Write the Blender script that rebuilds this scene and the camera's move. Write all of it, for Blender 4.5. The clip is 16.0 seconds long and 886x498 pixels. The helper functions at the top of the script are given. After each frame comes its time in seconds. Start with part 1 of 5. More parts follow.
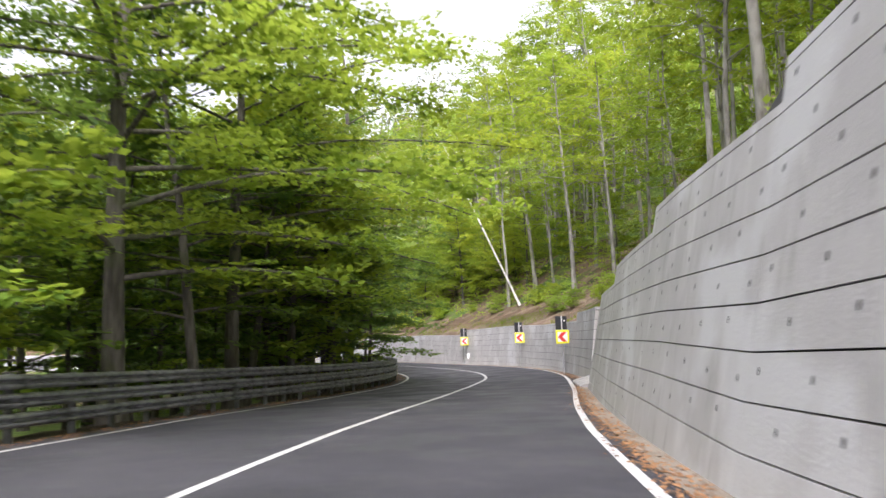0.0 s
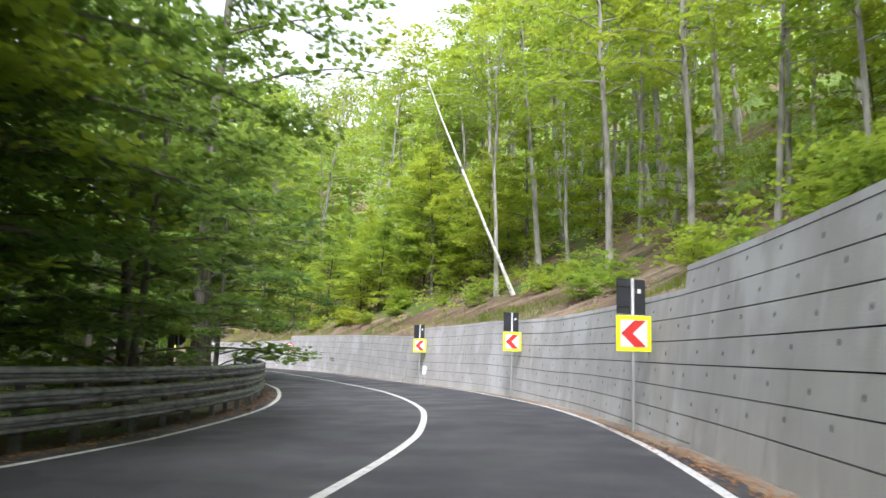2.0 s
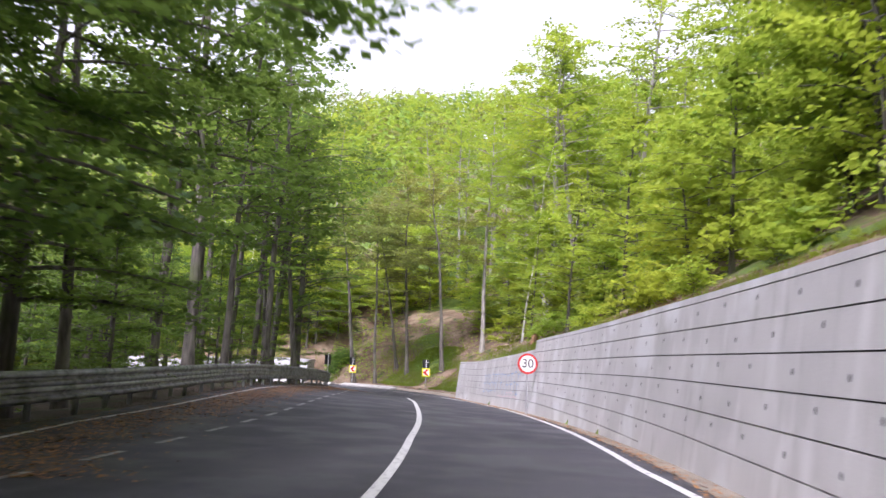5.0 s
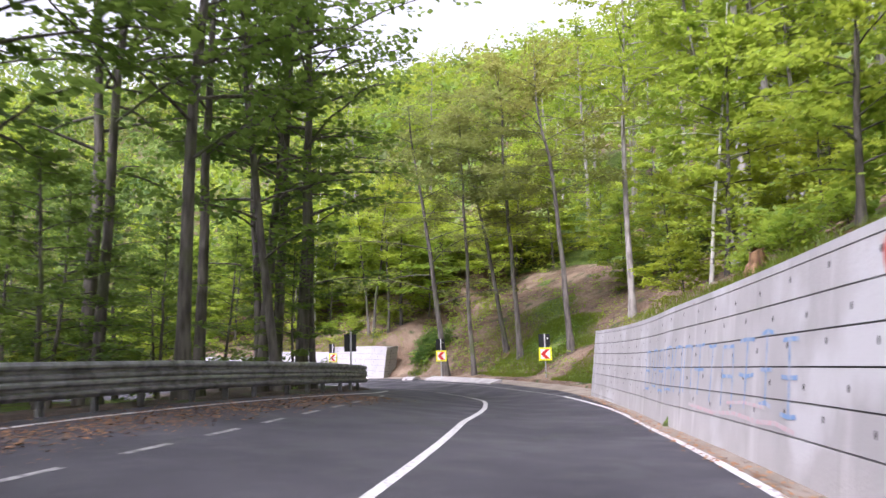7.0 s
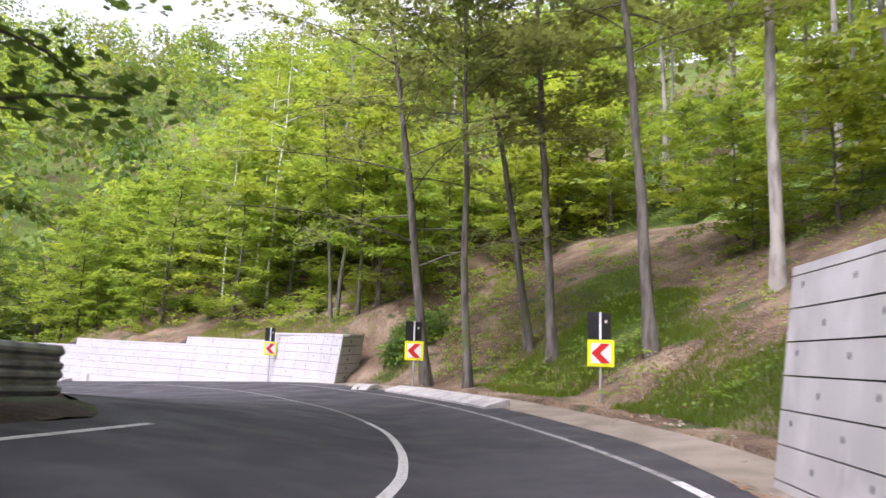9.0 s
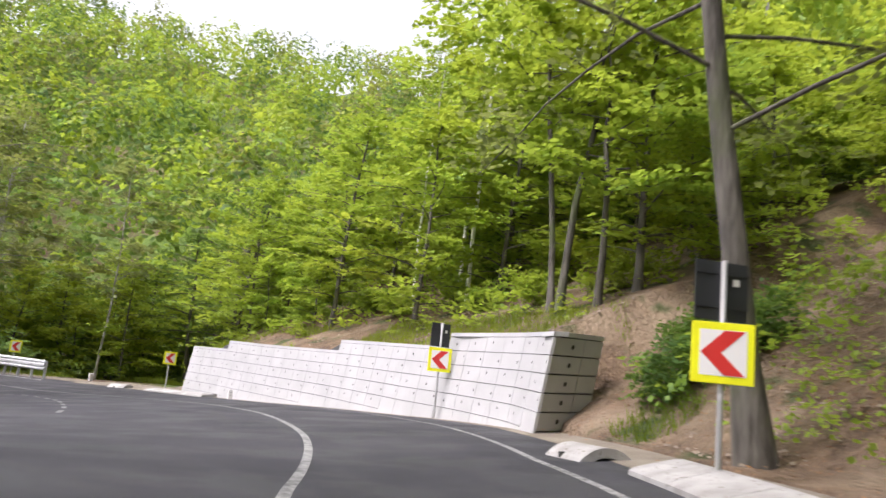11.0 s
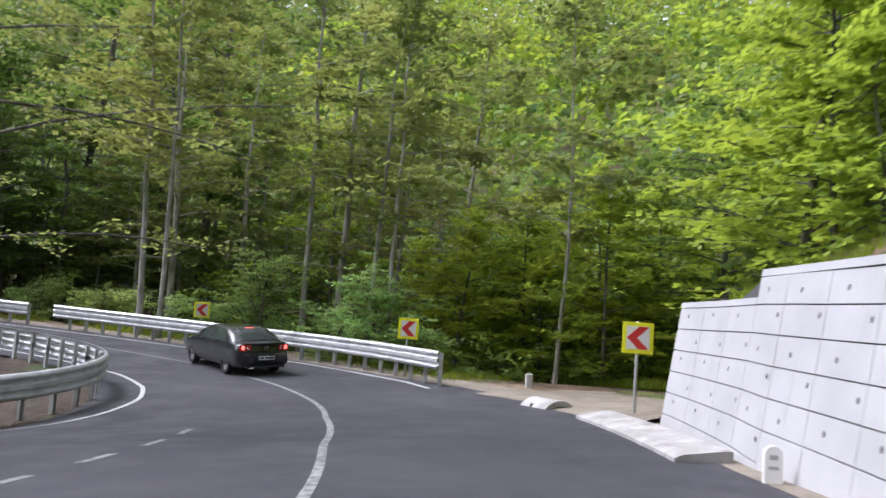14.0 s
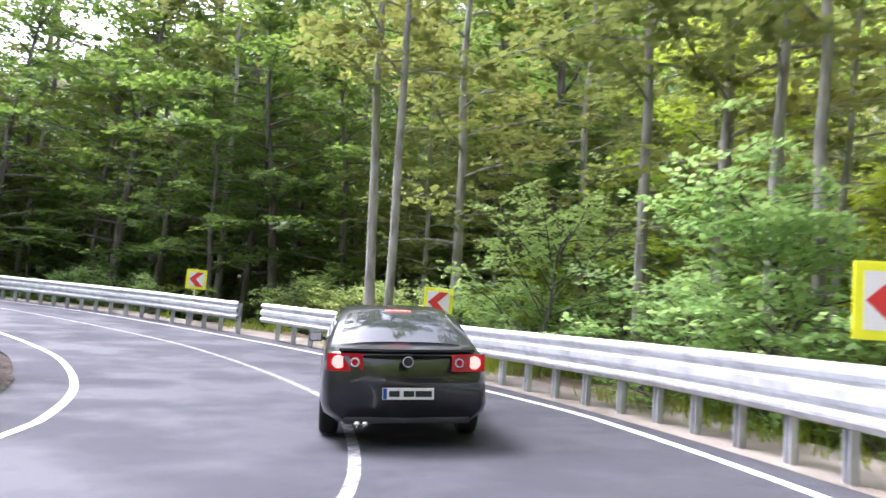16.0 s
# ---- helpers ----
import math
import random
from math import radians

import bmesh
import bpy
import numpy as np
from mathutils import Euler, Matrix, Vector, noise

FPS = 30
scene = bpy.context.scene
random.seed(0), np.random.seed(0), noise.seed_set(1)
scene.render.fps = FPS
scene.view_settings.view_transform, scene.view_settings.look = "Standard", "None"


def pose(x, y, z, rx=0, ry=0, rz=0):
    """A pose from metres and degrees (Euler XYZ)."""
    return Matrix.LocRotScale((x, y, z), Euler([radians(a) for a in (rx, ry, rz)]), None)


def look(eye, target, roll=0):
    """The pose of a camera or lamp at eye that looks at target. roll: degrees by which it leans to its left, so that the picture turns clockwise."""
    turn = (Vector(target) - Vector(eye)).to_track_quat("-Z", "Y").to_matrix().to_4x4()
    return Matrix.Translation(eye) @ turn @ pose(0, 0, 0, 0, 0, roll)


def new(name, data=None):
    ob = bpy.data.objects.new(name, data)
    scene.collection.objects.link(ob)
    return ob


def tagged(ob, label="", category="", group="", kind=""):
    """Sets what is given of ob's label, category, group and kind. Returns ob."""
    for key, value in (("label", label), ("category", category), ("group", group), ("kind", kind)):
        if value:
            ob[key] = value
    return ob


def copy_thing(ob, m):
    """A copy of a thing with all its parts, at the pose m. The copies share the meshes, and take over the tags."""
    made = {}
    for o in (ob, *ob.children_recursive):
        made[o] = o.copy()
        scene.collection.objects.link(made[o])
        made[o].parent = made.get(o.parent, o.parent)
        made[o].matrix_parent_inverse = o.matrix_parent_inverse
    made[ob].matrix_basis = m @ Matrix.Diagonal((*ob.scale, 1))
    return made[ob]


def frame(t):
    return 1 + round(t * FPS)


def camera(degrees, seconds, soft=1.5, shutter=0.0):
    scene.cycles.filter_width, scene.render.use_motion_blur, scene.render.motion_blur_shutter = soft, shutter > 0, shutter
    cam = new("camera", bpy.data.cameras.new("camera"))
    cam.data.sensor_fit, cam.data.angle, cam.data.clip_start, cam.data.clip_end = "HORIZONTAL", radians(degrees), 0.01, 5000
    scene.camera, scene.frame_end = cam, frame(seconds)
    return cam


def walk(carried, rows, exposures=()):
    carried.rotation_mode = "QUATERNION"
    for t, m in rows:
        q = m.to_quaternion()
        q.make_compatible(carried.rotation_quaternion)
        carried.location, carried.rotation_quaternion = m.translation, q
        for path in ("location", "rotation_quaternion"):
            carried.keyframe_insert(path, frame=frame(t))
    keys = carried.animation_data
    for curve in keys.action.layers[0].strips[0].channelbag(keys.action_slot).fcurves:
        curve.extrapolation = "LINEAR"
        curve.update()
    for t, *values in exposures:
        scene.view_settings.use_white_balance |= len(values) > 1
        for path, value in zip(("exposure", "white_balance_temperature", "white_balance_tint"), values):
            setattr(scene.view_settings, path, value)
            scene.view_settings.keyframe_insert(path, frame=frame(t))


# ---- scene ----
# ---- camera ----
cam = camera(60.0, 16.0, soft=1.5, shutter=0.25)
PATH = [
    (0.0, pose(0.000, -0.000, 1.517, 97.14, 2.05, 0.00)),
    (0.5, pose(0.171, 5.597, 1.423, 96.85, 1.46, -1.43)),
    (1.0, pose(0.525, 11.111, 1.333, 97.79, 1.63, -1.52)),
    (1.5, pose(1.253, 16.448, 1.254, 98.52, -0.08, -2.35)),
    (2.0, pose(1.953, 21.881, 1.190, 98.13, -1.62, -1.12)),
    (2.5, pose(2.594, 27.432, 1.136, 98.37, -2.43, 0.23)),
    (3.0, pose(2.970, 33.069, 1.124, 98.58, -4.38, 5.13)),
    (3.5, pose(2.915, 38.467, 1.127, 98.34, -4.49, 9.43)),
    (4.0, pose(2.478, 43.562, 1.083, 98.98, -4.14, 14.71)),
    (4.5, pose(1.539, 48.530, 1.067, 98.86, -4.40, 19.41)),
    (4.7, pose(1.062, 50.490, 1.076, 99.39, -3.59, 22.04)),
    (6.8, pose(-6.901, 70.903, 1.229, 98.43, 1.03, 34.81)),
    (7.0, pose(-7.758, 72.584, 1.235, 98.43, 1.34, 36.16)),
    (7.5, pose(-10.056, 76.695, 1.229, 98.05, 1.51, 34.53)),
    (8.0, pose(-12.257, 80.756, 1.198, 98.95, 1.44, 34.98)),
    (8.2, pose(-13.106, 82.319, 1.187, 98.55, 0.98, 35.16)),
    (10.3, pose(-23.694, 97.292, 0.870, 101.42, -5.18, 50.88)),
    (10.5, pose(-24.817, 98.341, 0.909, 101.18, -5.02, 53.21)),
    (11.0, pose(-27.796, 100.746, 0.975, 100.46, -5.67, 59.44)),
    (11.5, pose(-31.123, 102.898, 1.074, 101.17, -5.90, 66.43)),
    (12.0, pose(-34.646, 104.629, 1.173, 101.11, -5.65, 73.71)),
    (12.5, pose(-38.473, 105.985, 1.212, 99.48, -5.56, 80.10)),
    (13.0, pose(-42.396, 106.958, 1.230, 98.31, -4.51, 87.30)),
    (13.5, pose(-46.283, 107.483, 1.211, 96.91, -3.92, 96.00)),
    (14.0, pose(-50.235, 107.599, 1.121, 95.91, -4.10, 102.16)),
    (14.5, pose(-54.195, 107.227, 0.975, 95.55, -3.54, 109.16)),
    (15.0, pose(-58.012, 106.474, 0.793, 95.58, -3.11, 116.70)),
    (15.5, pose(-61.721, 105.132, 0.625, 96.24, -3.69, 124.27)),
    (16.0, pose(-65.431, 103.381, 0.504, 96.45, -4.85, 133.13)),
]
walk(cam, PATH, exposures=[(0, 0.93, 6250, 20), (1.5, 1.1, 6100, 14), (4, 1.02, 6000, 25), (7, 0.94, 5950, 30), (8, 0.92, 5950, 30), (10.5, 0.74, 6400, 21), (12.0, 0.65, 6300, 19), (13.5, 0.4, 5950, 19), (14.5, 0.85, 5800, 20), (15, 1.18, 5750, 20), (15.5, 1.6, 5850, 20), (16, 1.72, 5750, 24)])

# ---- world and sun ----
world = bpy.data.worlds.new("sky")
scene.world = world
world.use_nodes = True
wn, wl = world.node_tree.nodes, world.node_tree.links
sky = wn.new("ShaderNodeTexSky")
sky.sky_type = "NISHITA"
sky.sun_disc = False
SUN_ELEV, SUN_AZ = radians(54), math.atan2(0.05, -0.99)
sky.sun_elevation = SUN_ELEV
sky.sun_rotation = SUN_AZ
sky.air_density, sky.dust_density, sky.ozone_density = 1.0, 4.0, 1.0
soften = wn.new("ShaderNodeHueSaturation")
soften.inputs["Saturation"].default_value = 0.2
wl.new(sky.outputs[0], soften.inputs["Color"])
wl.new(soften.outputs[0], wn["Background"].inputs["Color"])
wn["Background"].inputs["Strength"].default_value = 0.24
sun = new("sun", bpy.data.lights.new("sun", "SUN"))
sun.data.energy, sun.data.angle, sun.data.color = 1.6, radians(18), (1.0, 0.96, 0.91)
to_sun = Vector((math.sin(SUN_AZ) * math.cos(SUN_ELEV), math.cos(SUN_AZ) * math.cos(SUN_ELEV), math.sin(SUN_ELEV)))
sun.matrix_world = look(to_sun * 60, (0, 0, 0))


# ---- materials ----
def mat(name, colour, rough=0.8, metal=0.0):
    m = bpy.data.materials.new(name)
    m.use_nodes = True
    b = m.node_tree.nodes["Principled BSDF"]
    b.inputs["Base Color"].default_value = (*colour, 1)
    b.inputs["Roughness"].default_value = rough
    b.inputs["Metallic"].default_value = metal
    return m


def mixed(m, a, b, fac):
    """A node mixing two colours (sockets or tuples) by fac."""
    n = m.node_tree.nodes.new("ShaderNodeMix")
    n.data_type = "RGBA"
    for socket, value in ((n.inputs[0], fac), (n.inputs[6], a), (n.inputs[7], b)):
        if hasattr(value, "default_value"):
            m.node_tree.links.new(value, socket)
        elif isinstance(value, tuple):
            socket.default_value = (*value, 1)
        else:
            socket.default_value = value
    return n.outputs[2]


def noise_fac(m, scale, lo=0.4, hi=0.6, detail=6.0, stretch=None, kind="noise"):
    """A factor between 0 and 1 from noise at object metres."""
    t = m.node_tree
    co = t.nodes.new("ShaderNodeNewGeometry").outputs["Position"]
    if stretch:
        mp = t.nodes.new("ShaderNodeMapping")
        mp.inputs["Scale"].default_value = stretch
        t.links.new(co, mp.inputs[0])
        co = mp.outputs[0]
    n = t.nodes.new("ShaderNodeTexNoise" if kind == "noise" else "ShaderNodeTexVoronoi")
    n.inputs["Scale"].default_value = scale
    if kind == "noise":
        n.inputs["Detail"].default_value = detail
    t.links.new(co, n.inputs["Vector"])
    r = t.nodes.new("ShaderNodeMapRange")
    r.inputs[1].default_value, r.inputs[2].default_value = lo, hi
    t.links.new(n.outputs[0], r.inputs[0])
    return r.outputs[0]


def bumped(m, height, strength, distance=0.02):
    b = m.node_tree.nodes.new("ShaderNodeBump")
    b.inputs["Strength"].default_value = strength
    b.inputs["Distance"].default_value = distance
    m.node_tree.links.new(height, b.inputs["Height"])
    m.node_tree.links.new(b.outputs[0], m.node_tree.nodes["Principled BSDF"].inputs["Normal"])


def coloured(m, socket):
    m.node_tree.links.new(socket, m.node_tree.nodes["Principled BSDF"].inputs["Base Color"])


def rough_by(m, fac, lo, hi):
    r = m.node_tree.nodes.new("ShaderNodeMapRange")
    r.inputs[3].default_value, r.inputs[4].default_value = lo, hi
    m.node_tree.links.new(fac, r.inputs[0])
    m.node_tree.links.new(r.outputs[0], m.node_tree.nodes["Principled BSDF"].inputs["Roughness"])


def random_of(m, node, output):
    return m.node_tree.nodes.new(node).outputs[output]


ASPHALT = mat("asphalt", (0.042, 0.042, 0.044), 0.85)
a = mixed(ASPHALT, (0.038, 0.038, 0.045), (0.061, 0.060, 0.068), noise_fac(ASPHALT, 0.35, 0.35, 0.68))
a = mixed(ASPHALT, a, (0.113, 0.109, 0.106), noise_fac(ASPHALT, 95, 0.60, 0.80, 2))
a = mixed(ASPHALT, a, (0.019, 0.019, 0.021), noise_fac(ASPHALT, 60, 0.58, 0.78, 2))
coloured(ASPHALT, a)
ASPHALT.node_tree.nodes["Principled BSDF"].inputs["Specular IOR Level"].default_value = 0.3
rough_by(ASPHALT, noise_fac(ASPHALT, 0.8), 0.62, 0.92)
bumped(ASPHALT, noise_fac(ASPHALT, 110, 0.2, 0.8, 3), 0.5, 0.006)

PAINT = mat("worn white road paint", (0.72, 0.72, 0.70), 0.6)
coloured(PAINT, mixed(PAINT, (0.55, 0.55, 0.54), (0.16, 0.16, 0.165), noise_fac(PAINT, 14, 0.50, 0.72, 8)))
bumped(PAINT, noise_fac(PAINT, 90, 0.2, 0.8), 0.3, 0.004)

FADED = mat("faded road paint", (0.4, 0.4, 0.39), 0.7)
coloured(FADED, mixed(FADED, (0.30, 0.30, 0.295), (0.09, 0.09, 0.092), noise_fac(FADED, 9, 0.42, 0.64, 8)))

CONCRETE = mat("pale cast concrete", (0.487, 0.487, 0.467), 0.85)
c = mixed(CONCRETE, (0.507, 0.496, 0.487), (0.409, 0.399, 0.390), noise_fac(CONCRETE, 0.9, 0.3, 0.7))
c = mixed(CONCRETE, c, (0.604, 0.594, 0.585), noise_fac(CONCRETE, 2.3, 0.55, 0.75, 5, (1, 1, 0.25)))
c = mixed(CONCRETE, c, (0.341, 0.332, 0.312), noise_fac(CONCRETE, 5.0, 0.58, 0.80, 8, (1, 1, 0.12)))
c = mixed(CONCRETE, c, (0.585, 0.585, 0.585), noise_fac(CONCRETE, 0.55, 0.52, 0.62, 9))
c = mixed(CONCRETE, c, (0.292, 0.283, 0.273), noise_fac(CONCRETE, 160, 0.66, 0.8, 2))
tone = CONCRETE.node_tree.nodes.new("ShaderNodeMapRange")
tone.inputs[3].default_value, tone.inputs[4].default_value = 0.0, 0.10
CONCRETE.node_tree.links.new(random_of(CONCRETE, "ShaderNodeObjectInfo", "Random"), tone.inputs[0])
c = mixed(CONCRETE, c, (0.350, 0.346, 0.336), tone.outputs[0])
coloured(CONCRETE, c)
bumped(CONCRETE, noise_fac(CONCRETE, 30, 0.2, 0.8), 0.25, 0.01)

WHITE_CONCRETE = mat("fresh white concrete", (0.480, 0.480, 0.473), 0.85)
c = mixed(WHITE_CONCRETE, (0.426, 0.426, 0.429), (0.363, 0.363, 0.363), noise_fac(WHITE_CONCRETE, 1.1, 0.35, 0.7))
c = mixed(WHITE_CONCRETE, c, (0.343, 0.336, 0.329), noise_fac(WHITE_CONCRETE, 5.0, 0.64, 0.84, 8, (1, 1, 0.12)))
coloured(WHITE_CONCRETE, mixed(WHITE_CONCRETE, c, (0.275, 0.268, 0.260), noise_fac(WHITE_CONCRETE, 150, 0.68, 0.8, 2)))
bumped(WHITE_CONCRETE, noise_fac(WHITE_CONCRETE, 30, 0.2, 0.8), 0.25, 0.01)

GROOVE = mat("dark groove", (0.06, 0.06, 0.06), 0.9)
HOLE = mat("dark tie hole", (0.045, 0.043, 0.04), 0.9)

SOIL = mat("leaf-strewn soil", (0.16, 0.10, 0.06), 0.95)
g = mixed(SOIL, (0.232, 0.156, 0.100), (0.120, 0.080, 0.053), noise_fac(SOIL, 1.4, 0.35, 0.65, 8))
g = mixed(SOIL, g, (0.320, 0.216, 0.132), noise_fac(SOIL, 22, 0.56, 0.7, 4))
g = mixed(SOIL, g, (0.320, 0.240, 0.164), noise_fac(SOIL, 0.5, 0.50, 0.66, 9))
g = mixed(SOIL, g, (0.068, 0.092, 0.028), noise_fac(SOIL, 0.8, 0.57, 0.66, 10))
coloured(SOIL, g)
FLOOR = mat("green forest floor", (0.1, 0.14, 0.03), 0.95)
g2 = mixed(FLOOR, (0.17, 0.115, 0.07), (0.09, 0.06, 0.04), noise_fac(FLOOR, 1.1, 0.35, 0.65, 8))
g2 = mixed(FLOOR, g2, (0.10, 0.16, 0.025), noise_fac(FLOOR, 0.3, 0.38, 0.52, 9))
coloured(FLOOR, mixed(FLOOR, g2, (0.17, 0.24, 0.035), noise_fac(FLOOR, 2.2, 0.52, 0.66, 8)))
bumped(FLOOR, noise_fac(FLOOR, 6, 0.2, 0.8, 8), 0.8, 0.2)
bumped(SOIL, noise_fac(SOIL, 9, 0.2, 0.8, 10), 1.0, 0.16)

# leaf-strewn verge soil, its colour darkened for the shade below the rail
VERGE_SOIL = mat("leaf-strewn verge soil with shade in its colour", (0.06, 0.042, 0.03), 0.95)
g = mixed(VERGE_SOIL, (0.075, 0.052, 0.036), (0.035, 0.026, 0.019), noise_fac(VERGE_SOIL, 1.6, 0.35, 0.65, 8))
g = mixed(VERGE_SOIL, g, (0.15, 0.085, 0.045), noise_fac(VERGE_SOIL, 24, 0.58, 0.72, 4))
coloured(VERGE_SOIL, mixed(VERGE_SOIL, g, (0.05, 0.075, 0.025), noise_fac(VERGE_SOIL, 0.7, 0.55, 0.66, 9)))
bumped(VERGE_SOIL, noise_fac(VERGE_SOIL, 9, 0.2, 0.8, 10), 1.0, 0.12)

GRAVEL = mat("pale sandy gravel", (0.33, 0.28, 0.22), 0.95)
g = mixed(GRAVEL, (0.259, 0.223, 0.180), (0.173, 0.144, 0.108), noise_fac(GRAVEL, 1.2, 0.35, 0.65, 8))
coloured(GRAVEL, mixed(GRAVEL, g, (0.331, 0.302, 0.259), noise_fac(GRAVEL, 45, 0.58, 0.7, 3)))
bumped(GRAVEL, noise_fac(GRAVEL, 40, 0.2, 0.8, 5), 0.6, 0.02)

STEEL = mat("weathered galvanised steel", (0.42, 0.43, 0.44), 0.5, 0.75)
coloured(STEEL, mixed(STEEL, (0.29, 0.30, 0.305), (0.14, 0.14, 0.145), noise_fac(STEEL, 3.0, 0.42, 0.7, 8)))
rough_by(STEEL, noise_fac(STEEL, 6.0), 0.42, 0.68)
ZINC = mat("bright galvanised steel", (0.66, 0.67, 0.68), 0.45, 0.6)
coloured(ZINC, mixed(ZINC, (0.56, 0.57, 0.58), (0.38, 0.38, 0.39), noise_fac(ZINC, 3.5, 0.45, 0.75, 8)))
rough_by(ZINC, noise_fac(ZINC, 6.0), 0.38, 0.6)

YELLOW = mat("fluorescent yellow sheeting", (0.86, 0.86, 0.01), 0.45)
WHITE = mat("white sign sheeting", (0.80, 0.79, 0.78), 0.4)
RED = mat("red sign sheeting", (0.62, 0.035, 0.03), 0.4)
BLACK = mat("black sign paint", (0.012, 0.012, 0.014), 0.5)
BACK = mat("dark grey sign back", (0.030, 0.033, 0.038), 0.5)
POLE = mat("grey steel pole", (0.42, 0.42, 0.42), 0.5, 0.5)


def halved(m, socket, by):
    n = m.node_tree.nodes.new("ShaderNodeMath")
    n.operation, n.inputs[1].default_value = "MULTIPLY", by
    m.node_tree.links.new(socket, n.inputs[0])
    return n.outputs[0]


def leaf_mat(name, bright, dark, lit=(0.46, 0.52, 0.02)):
    m = mat(name, bright, 0.55)
    col = mixed(m, dark, bright, random_of(m, "ShaderNodeNewGeometry", "Random Per Island"))
    half = m.node_tree.nodes.new("ShaderNodeMath")
    half.operation, half.inputs[1].default_value = "MULTIPLY", 0.3
    m.node_tree.links.new(random_of(m, "ShaderNodeObjectInfo", "Random"), half.inputs[0])
    col = mixed(m, col, tuple(v * 0.9 for v in dark), half.outputs[0])
    drift = noise_fac(m, 0.13, 0.42, 0.62, 3)
    col = mixed(m, col, tuple(min(1, v * k) for v, k in zip(bright, (1.3, 0.97, 0.8))), halved(m, drift, 0.75))
    stand_ = noise_fac(m, 0.11, 0.44, 0.60, 1)
    deep = tuple(v * k for v, k in zip(dark, (0.75, 0.95, 1.1)))
    col = mixed(m, col, deep, halved(m, stand_, 0.65))
    coloured(m, col)
    t = m.node_tree
    tr = t.nodes.new("ShaderNodeBsdfTranslucent")
    warm = mixed(m, col, lit, 0.6)
    t.links.new(warm, tr.inputs[0])
    mix = t.nodes.new("ShaderNodeMixShader")
    mix.inputs[0].default_value = 0.55
    t.links.new(t.nodes["Principled BSDF"].outputs[0], mix.inputs[1])
    t.links.new(tr.outputs[0], mix.inputs[2])
    t.links.new(mix.outputs[0], t.nodes["Material Output"].inputs[0])
    return m


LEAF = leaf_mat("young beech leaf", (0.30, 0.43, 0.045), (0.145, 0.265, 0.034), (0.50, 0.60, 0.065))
# beech leaf again, with the woods' shade put into a darker colour
LEAF_SHADED = leaf_mat("beech leaf with shade in its colour", (0.14, 0.25, 0.042), (0.06, 0.13, 0.028), (0.26, 0.37, 0.06))
LEAF_OLIVE = leaf_mat("olive alder leaf", (0.22, 0.265, 0.07), (0.11, 0.145, 0.045), (0.34, 0.38, 0.09))
LEAF_PALE = leaf_mat("pale green shrub leaf", (0.40, 0.55, 0.18), (0.23, 0.38, 0.10), (0.46, 0.62, 0.20))
GRASS = leaf_mat("grass blade", (0.13, 0.22, 0.02), (0.06, 0.12, 0.015))

BARK = mat("grey-brown bark", (0.13, 0.115, 0.10), 0.95)
k = mixed(BARK, (0.16, 0.145, 0.125), (0.065, 0.058, 0.05), noise_fac(BARK, 7, 0.38, 0.64, 8, (1, 1, 0.2)))
coloured(BARK, mixed(BARK, k, (0.10, 0.12, 0.05), noise_fac(BARK, 0.8, 0.55, 0.75)))
bumped(BARK, noise_fac(BARK, 16, 0.2, 0.8, 8, (1, 1, 0.2)), 0.7, 0.03)
PALE_BARK = mat("pale grey beech bark", (0.3, 0.28, 0.25), 0.9)
k = mixed(PALE_BARK, (0.34, 0.32, 0.285), (0.15, 0.135, 0.12), noise_fac(PALE_BARK, 5, 0.42, 0.68, 8, (1, 1, 0.3)))
coloured(PALE_BARK, mixed(PALE_BARK, k, (0.17, 0.19, 0.09), noise_fac(PALE_BARK, 0.7, 0.55, 0.75)))
bumped(PALE_BARK, noise_fac(PALE_BARK, 14, 0.2, 0.8, 8, (1, 1, 0.3)), 0.4, 0.02)
BIRCH = mat("white birch bark", (0.7, 0.68, 0.64), 0.8)
coloured(BIRCH, mixed(BIRCH, (0.70, 0.68, 0.64), (0.10, 0.085, 0.07), noise_fac(BIRCH, 2.6, 0.57, 0.70, 8, (0.9, 0.9, 1.6))))
bumped(BIRCH, noise_fac(BIRCH, 20, 0.2, 0.8), 0.3, 0.01)


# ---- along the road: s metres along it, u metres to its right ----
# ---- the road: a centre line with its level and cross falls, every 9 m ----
CENTRE_X = [-2.00, -1.40, -0.80, -0.21, 0.26, 1.06, 2.14, 2.81, 2.50, 0.88, -1.86, -5.34, -9.40, -13.76, -18.59, -24.46, -31.72, -40.06, -48.95, -57.82, -65.87, -71.19, -73.38, -72.77, -70.53, -67.27, -62.93, -57.48]
CENTRE_Y = [-30.00, -21.02, -12.04, -3.06, 5.93, 14.89, 23.82, 32.79, 41.77, 50.61, 59.18, 67.47, 75.50, 83.37, 90.96, 97.75, 102.99, 106.24, 107.40, 106.26, 102.58, 95.51, 86.89, 77.96, 69.27, 60.89, 53.03, 45.89]
LEVEL = [0.44, 0.44, 0.44, 0.44, 0.34, 0.20, 0.10, 0.05, 0.02, 0.01, 0.06, 0.12, 0.14, 0.07, -0.06, -0.15, 0.00, 0.13, 0.05, -0.28, -0.60, -0.60, -0.24, 0.16, 0.40, 0.61, 0.83, 1.04]
FALL_RIGHT = [-0.021, -0.021, -0.021, -0.028, -0.027, -0.002, 0.005, 0.009, 0.011, 0.009, 0.004, -0.001, -0.012, -0.003, 0.026, 0.083, 0.099, 0.067, 0.031, 0.029, 0.058, 0.085, 0.065, 0.052, 0.036, 0.027, 0.008, 0.000]
